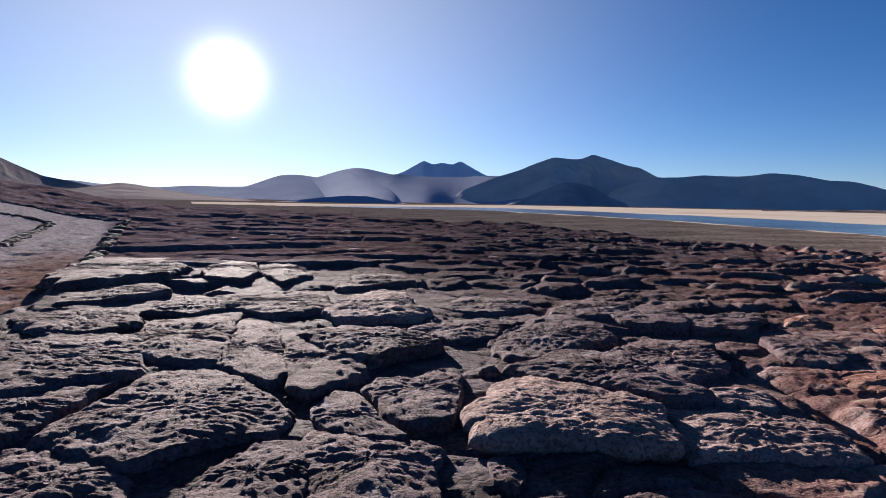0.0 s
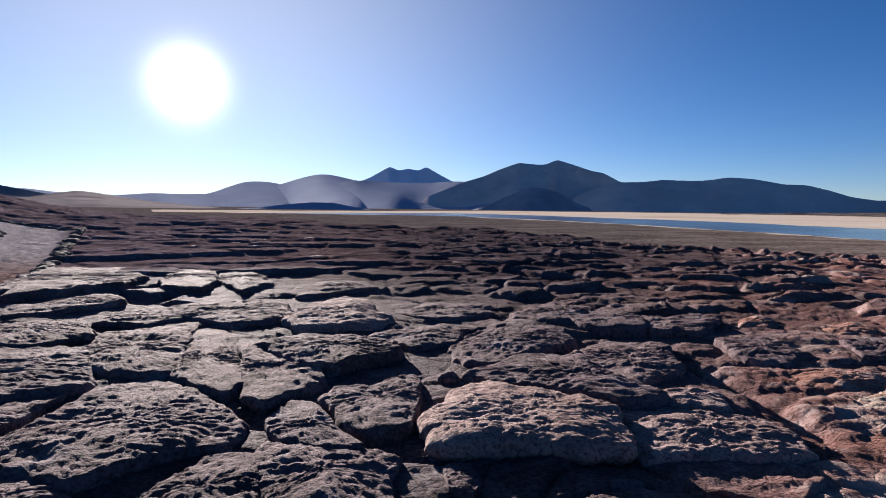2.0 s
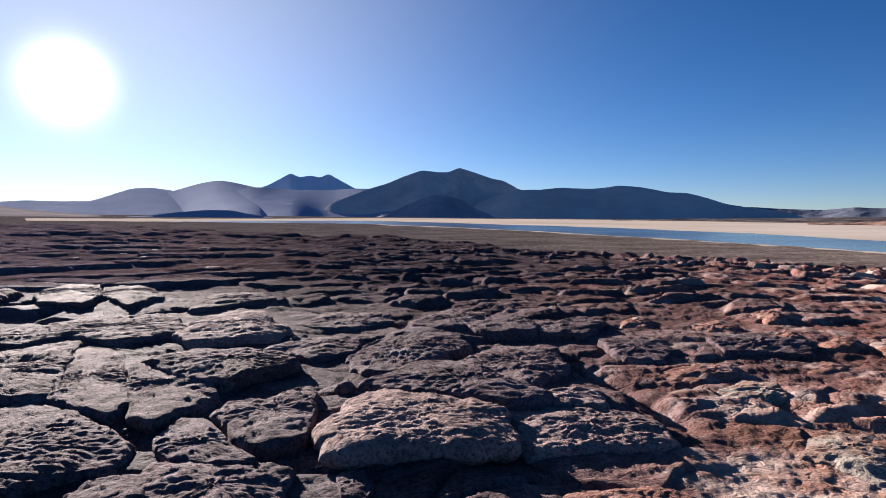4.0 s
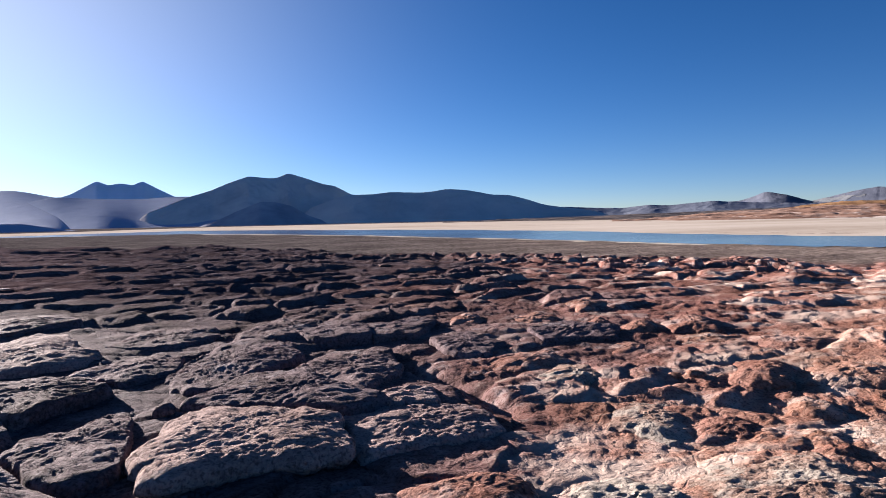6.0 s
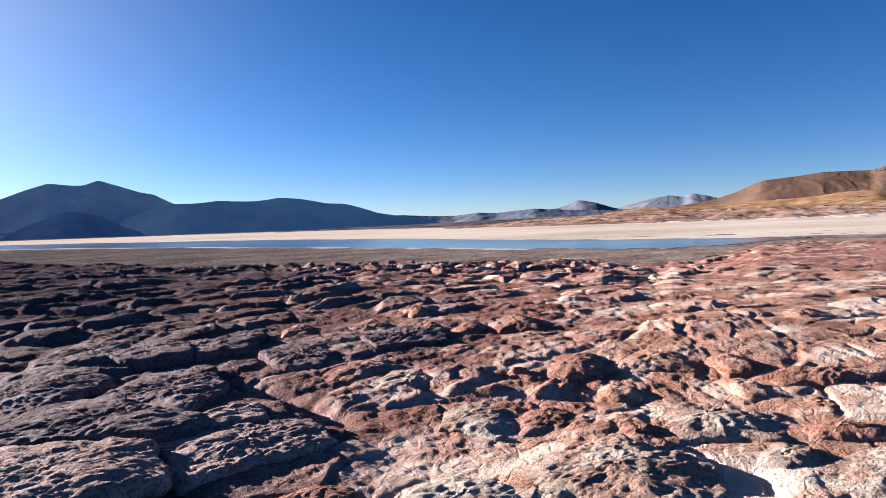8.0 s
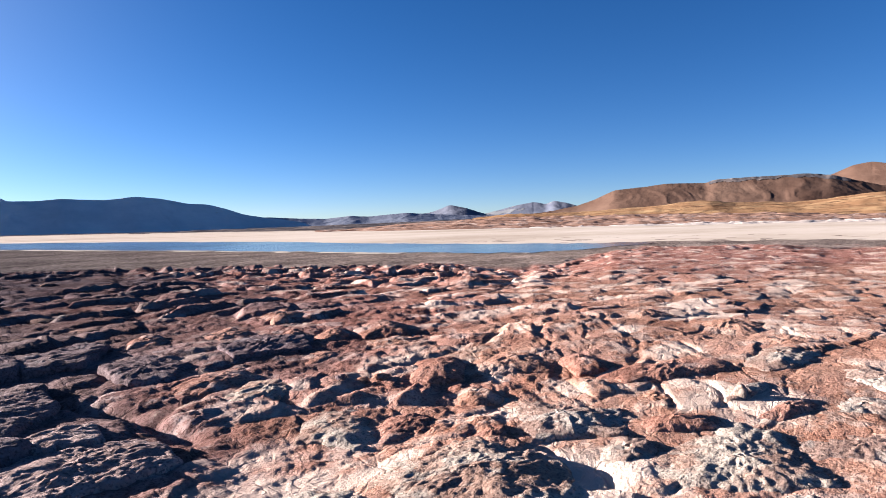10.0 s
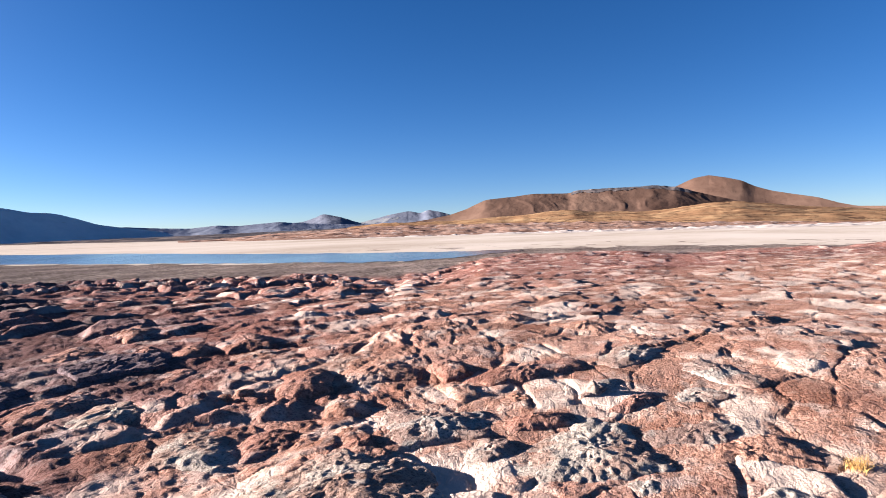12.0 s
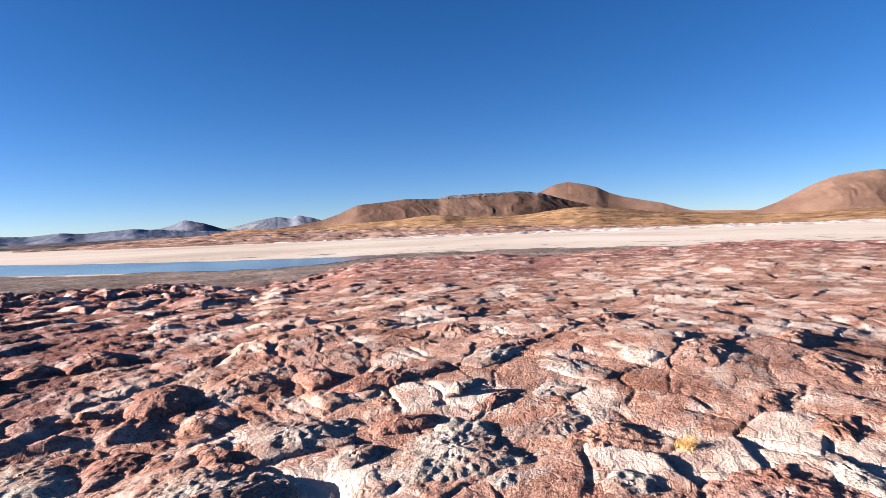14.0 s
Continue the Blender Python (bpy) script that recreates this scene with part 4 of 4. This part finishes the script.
slab("red", 0.02, (3.96, 2.41), (4.22, 2.39), (4.38, 2.25), (4.16, 2.08), (3.90, 2.20))
slab("red", 0.09, (1.45, 3.23), (1.68, 3.20), (2.05, 3.11), (2.13, 2.95), (2.08, 2.74), (1.77, 2.38), (1.26, 2.72))
slab("red", 0.06, (5.84, 6.52), (6.49, 6.88), (6.21, 6.31), (5.79, 6.05), (5.62, 6.18))
slab("red", 0.06, (6.13, 6.10), (6.74, 6.36), (6.64, 5.91), (6.21, 5.62), (5.93, 5.80))
slab("red", 0.06, (6.80, 6.02), (7.62, 6.20), (7.38, 5.53), (6.85, 5.03), (6.35, 5.44))
slab("red", 0.06, (6.98, 8.17), (7.88, 8.48), (7.43, 7.59), (6.59, 7.35))
slab("red", 0.04, (5.39, 7.67), (6.24, 7.97), (6.06, 7.21), (5.45, 7.10))
slab("grey", 0.08, (3.31, 8.07), (3.86, 8.35), (4.08, 7.76), (3.73, 7.42), (3.27, 7.62))
slab("red", 0.05, (4.79, 8.38), (5.34, 8.65), (5.31, 7.99), (4.92, 7.69), (4.60, 7.92))
slab("grey", 0.06, (5.07, 6.62), (5.64, 6.63), (5.96, 6.02), (5.54, 5.70), (4.89, 6.07))
slab("red", 0.03, (5.19, 5.44), (5.64, 5.52), (5.67, 5.20), (5.34, 4.98), (5.06, 5.13))
slab("pale", 0.02, (6.17, 5.46), (6.84, 5.30), (6.88, 4.74), (6.33, 4.51), (5.88, 4.96))
slab("red", 0.03, (6.58, 4.61), (7.30, 4.45), (7.33, 3.86), (6.66, 3.78), (6.28, 4.18))
slab("white", 0.03, (2.40, 2.89), (2.76, 2.79), (2.87, 2.52), (2.78, 2.17), (2.40, 1.91), (1.96, 2.43))
slab("white", 0.03, (2.83, 2.50), (3.21, 2.57), (3.50, 2.44), (3.87, 2.41), (3.91, 2.17), (3.88, 1.78), (3.68, 1.46), (3.39, 1.26), (2.86, 1.15), (2.41, 2.07), name="boulder")
slab("white", 0.03, (5.05, 2.75), (5.13, 2.48), (5.00, 1.95), (5.07, 1.65), (4.82, 1.47), (4.52, 1.37), (4.43, 1.60), (4.31, 1.76), (4.18, 1.96), (4.25, 2.17), (4.63, 2.44))
slab("white", 0.03, (4.23, 1.54), (4.52, 1.46), (4.53, 1.25), (4.37, 1.13), (4.14, 1.14), (4.00, 1.25), (4.01, 1.40))
slab("white", 0.03, (3.87, 1.13), (4.31, 1.11), (4.73, 0.98), (5.20, 0.78), (5.12, 0.51), (4.64, 0.31), (4.34, 0.14), (4.19, 0.17), (4.01, 0.38), (3.90, 0.59), (3.83, 0.85), name="boulder")
slab("white", 0.02, (4.87, 0.37), (5.32, 0.11), (5.52, -0.27), (5.11, -0.38), (4.73, -0.17), (4.57, 0.12), (4.55, 0.26))
slab("red", 0.05, (5.79, 2.10), (6.25, 1.98), (6.83, 1.56), (6.80, 1.04), (6.50, 0.98), (6.07, 1.38), (5.75, 1.77))
slab("white", 0.03, (6.78, 0.98), (7.48, 0.91), (7.74, 0.57), (7.40, 0.35), (6.84, 0.48), (6.53, 0.78), name="boulder")
slab("white", 0.03, (6.79, 0.22), (7.12, 0.01), (6.74, -0.30), (6.31, -0.59), (6.03, -0.47), (6.19, -0.19), (6.47, 0.11))
slab("white", 0.03, (5.84, 0.18), (6.15, 0.10), (6.08, -0.19), (5.83, -0.28), (5.63, -0.09), (5.60, 0.15))
slab("white", 0.03, (5.54, 0.95), (5.88, 0.89), (6.26, 0.70), (6.06, 0.64), (5.66, 0.76), (5.51, 0.88), name="stone")
slab("white", 0.02, (5.58, 1.46), (5.72, 1.43), (5.33, 1.27), (5.26, 1.35), name="stone")
slab("pale", 0.03, (5.73, 2.42), (5.90, 2.26), (5.76, 1.90), (5.44, 1.72), (5.30, 1.92), (5.47, 2.25))
slab("pale", 0.04, (9.54, -0.11), (10.77, -0.78), (10.46, -1.17), (9.63, -1.02), (9.35, -0.54), name="boulder")
slab("red", 0.04, (4.85, 1.44), (5.07, 1.23), (5.21, 0.95), (4.94, 0.85), (4.74, 1.11), (4.62, 1.32))
slab("red", 0.04, (5.27, 0.70), (5.70, 0.54), (5.91, 0.32), (5.68, 0.25), (5.31, 0.49))
slab("red", 0.04, (6.22, 2.68), (6.64, 2.68), (6.47, 2.36), (6.05, 2.02), (5.87, 2.30))
slab("pale", 0.02, (5.60, 1.72), (5.79, 1.57), (5.41, 1.18), (5.14, 1.39))
slab("pale", 0.02, (4.33, 2.76), (4.56, 2.64), (4.55, 2.34), (4.27, 2.28), (4.15, 2.54))
slab("pale", 0.02, (8.70, 2.08), (9.53, 1.56), (9.27, 0.91), (8.37, 0.95), (8.15, 1.67))
slab("pale", 0.02, (9.46, 3.20), (10.03, 2.76), (9.42, 2.18), (8.71, 2.47))
slab("pale", 0.02, (4.80, -1.70), (5.41, -2.03), (5.30, -2.33), (4.75, -2.11), (4.48, -1.99), (4.67, -1.74))
slab("pale", 0.02, (5.27, -2.35), (5.31, -2.66), (4.41, -2.48), (4.46, -2.03))
slab("white", 0.02, (4.46, -1.51), (4.61, -1.76), (4.43, -1.85), (4.00, -1.92), (3.66, -1.86), (3.77, -1.71), (4.20, -1.62))
slab("pale", 0.02, (6.40, -0.98), (7.77, -1.36), (8.11, -2.02), (7.10, -1.91), (6.20, -1.53))
slab("pale", 0.02, (6.99, -2.34), (7.63, -2.87), (6.46, -2.80), (5.85, -2.61), (5.89, -2.05))
slab("pale", 0.02, (6.94, -2.82), (7.23, -3.31), (6.40, -3.14), (5.83, -2.76), (6.05, -2.69))
slab("pale", 0.02, (4.82, -0.10), (5.12, -0.52), (4.92, -0.83), (4.47, -0.85), (4.32, -0.46), (4.29, 0.08), (4.50, 0.16))
slab("red", 0.03, (4.03, -0.91), (4.35, -1.48), (3.84, -1.74), (3.39, -1.57), (3.50, -0.81))
slab("white", 0.02, (3.94, 0.40), (4.08, 0.24), (4.00, 0.13), (3.83, 0.15), (3.75, 0.31))
slab("white", 0.02, (3.98, -0.30), (4.17, -0.48), (3.99, -0.70), (3.71, -0.64), (3.57, -0.35))
slab("pale", 0.02, (5.74, -1.51), (5.89, -1.85), (5.68, -2.03), (5.08, -1.74), (5.19, -1.42))
slab("pale", 0.02, (7.70, -2.18), (8.93, -3.04), (8.42, -3.23), (7.30, -2.63))
slab("pale", 0.02, (7.95, 1.27), (8.59, 0.79), (8.08, 0.19), (7.51, 0.55))
slab("white", 0.09, (5.62, 0.78), (5.72, 0.78), (5.73, 0.87), (5.63, 0.87), name="stone", depth=0.05, label="small white pebble beside a crusted rock")


# ---- loose rocks over the outcrop ----
def rock_mesh(kind, seed, flat):
    """A rounded, dented rock about 1 m across, its foot below 0."""
    bm = bmesh.new()
    bmesh.ops.create_icosphere(bm, subdivisions=3, radius=0.5)
    for v in bm.verts:
        d = v.co.normalized()
        k = 1 + 0.30 * noise.noise(d * 1.3 + Vector((seed, 0, 0))) + 0.16 * noise.noise(d * 3.1 + Vector((0, seed, 0))) + 0.07 * noise.noise(d * 7.5 + Vector((0, 0, seed)))
        p = d * 0.5 * k
        p.z = (p.z if p.z > 0 else p.z * 0.5) * flat
        v.co = p
    for f in bm.faces:
        f.smooth = True
    me = bpy.data.meshes.new("rock")
    bm.to_mesh(me)
    bm.free()
    me.materials.append(ROCK[kind])
    return me


def lay_rock(me, x, y, size, turn, stretch, label, sink=0.05, name="rock", group="loose rocks on the outcrop", parent=None):
    ob = new(name, me)
    ob.matrix_basis = Matrix.LocRotScale((x, y, ground_at(x, y) - sink * size), Euler((0, 0, turn)), (size * stretch, size / stretch, size * (1.0 if parent else 0.5)))
    if parent:
        ob.parent = parent
        return ob
    return tagged(ob, label, "rock", group)


GREY_ROCKS = [rock_mesh("grey", 1.7 + 3.1 * k, 0.34 + 0.07 * (k % 3)) for k in range(4)]
DARK_STONES = [rock_mesh("shade_dark", 91.7 + 3.1 * k, 0.46) for k in range(4)]
RED_ROCKS = [rock_mesh("rust", 31.7 + 3.1 * k, 0.28 + 0.06 * (k % 3)) for k in range(4)]
PALE_ROCKS = [rock_mesh("pale", 61.7 + 3.1 * k, 0.26) for k in range(3)]
rng = random.Random(12)


def scatter(count, az_range, r_range, size_range, meshes, label, power=1.0):
    for _ in range(count):
        a = radians(rng.uniform(*az_range))
        r = r_range[0] + (r_range[1] - r_range[0]) * rng.random() ** power
        lay_rock(rng.choice(meshes), r * math.sin(a), r * math.cos(a), rng.uniform(*size_range), rng.uniform(0, 6.28), rng.uniform(0.8, 1.5), label)


def small_stone(me, x, y, size, label):
    ob = new("stone", me)
    ob.matrix_basis = Matrix.LocRotScale((x, y, ground_at(x, y) - 0.01), Euler((0, 0, x * 7)), size)
    tagged(ob, label, "stone", "small stones on the outcrop")


small_stone(GREY_ROCKS[2], 0.51, 5.60, (0.20, 0.17, 0.30), "small grey stone wedged between plates")
small_stone(GREY_ROCKS[0], 4.62, 4.21, (0.13, 0.12, 0.36), "small upright grey stone")
small_stone(PALE_ROCKS[0], 4.78, 4.07, (0.17, 0.13, 0.38), "small pale stone among dark ones")
small_stone(PALE_ROCKS[1], 4.86, 3.92, (0.22, 0.17, 0.50), "pale angular stone casting a shadow")
scatter(30, (-20, 20), (14, 42), (0.3, 0.6), GREY_ROCKS, "dark grey rounded rock half sunk in the outcrop")
scatter(44, (14, 50), (9, 30), (0.3, 0.65), RED_ROCKS, "dark reddish rounded rock half sunk in the outcrop")
scatter(34, (24, 58), (26, 33), (0.3, 0.8), RED_ROCKS, "weathered reddish rock at the edge of the mud")
scatter(40, (0, 55), (33, 50), (0.15, 0.45), GREY_ROCKS, "small dark rock lying on the mud flat")
scatter(30, (48, 82), (9, 34), (0.3, 0.8), RED_ROCKS, "low red-brown rock among pale crust")
scatter(26, (60, 112), (8, 30), (0.25, 0.8), PALE_ROCKS, "low pale pinkish rock on the outcrop")
scatter(26, (84, 116), (46, 57), (0.5, 1.3), RED_ROCKS, "dark red rock along the outcrop's rim")


# ---- stone borders of the trail ----
def stone_border(points, count, label):
    """A row of laid stones through points given as bearing and distance."""
    holder = tagged(new("stone_border"), label, "stone border", "stone borders of the trail")
    az, r = zip(*points)
    plan = [(d * math.sin(radians(a)), d * math.cos(radians(a))) for a, d in points]
    run = [0.0]
    for p, q in zip(plan, plan[1:]):
        run.append(run[-1] + math.dist(p, q))
    for k in range(count):
        s = run[-1] * (k + rng.uniform(-0.3, 0.3)) / (count - 1)
        x = float(np.interp(s, run, [p[0] for p in plan])) + rng.uniform(-0.06, 0.06)
        y = float(np.interp(s, run, [p[1] for p in plan])) + rng.uniform(-0.06, 0.06)
        lay_rock(rng.choice(DARK_STONES), x, y, rng.uniform(0.26, 0.50), rng.uniform(0, 6.28), rng.uniform(0.9, 1.3), "", 0.0, "stone", parent=holder)


stone_border([(-23.6, 40), (-25.8, 43.5), (-28, 47), (-29.8, 52), (-32, 56), (-38, 66)], 84, "long row of dark stones edging the gravel trail")
stone_border([(-38, 19), (-32, 23.5), (-30.2, 30.5), (-28.8, 36.8), (-30.2, 40.5), (-32, 43), (-38, 52)], 120, "bent row of dark stones marking the trail's bend")
stone_border([(-23.6, 40), (-24.5, 30.3), (-25.4, 20.3), (-26.7, 16.8)], 66, "row of dark stones between gravel and rock")


# ---- dry grass ----
def grass_tuft(x, y, height, blades, label):
    m, nodes, links, bsdf = material("dry_grass", 0.8)
    colour = ramp(nodes, links, noise_node(nodes, links, place(nodes, links), 40.0, 3, 0.6), (0.35, (0.32, 0.18, 0.06)), (0.65, (0.52, 0.33, 0.13)))
    links.new(colour, bsdf.inputs["Base Color"])
    verts, faces = [], []
    for _ in range(blades):
        a, lean, h = rng.uniform(0, 6.28), rng.uniform(0.2, 1.3), height * rng.uniform(0.55, 1.1)
        bx, by = rng.gauss(0, 0.032), rng.gauss(0, 0.032)
        w = rng.uniform(0.0009, 0.0018)
        n0 = len(verts)
        for k in range(5):
            t = k / 4
            px, py = bx + math.cos(a) * lean * h * t * t, by + math.sin(a) * lean * h * t * t
            pz = h * t * (1 - 0.25 * lean * t)
            ww = w * (1 - 0.85 * t)
            verts += [(px - math.sin(a) * ww, py + math.cos(a) * ww, pz), (px + math.sin(a) * ww, py - math.cos(a) * ww, pz)]
        faces += [(n0 + 2 * k, n0 + 2 * k + 1, n0 + 2 * k + 3, n0 + 2 * k + 2) for k in range(4)]
    me = bpy.data.meshes.new("grass_tuft")
    me.from_pydata(verts, [], faces)
    me.materials.append(m)
    ob = new("grass_tuft", me)
    ob.location = (x, y, ground_at(x, y) - 0.01)
    tagged(ob, label, "grass tuft")


grass_tuft(4.53, -0.92, 0.09, 300, "small tuft of dry golden grass in a rock hollow")
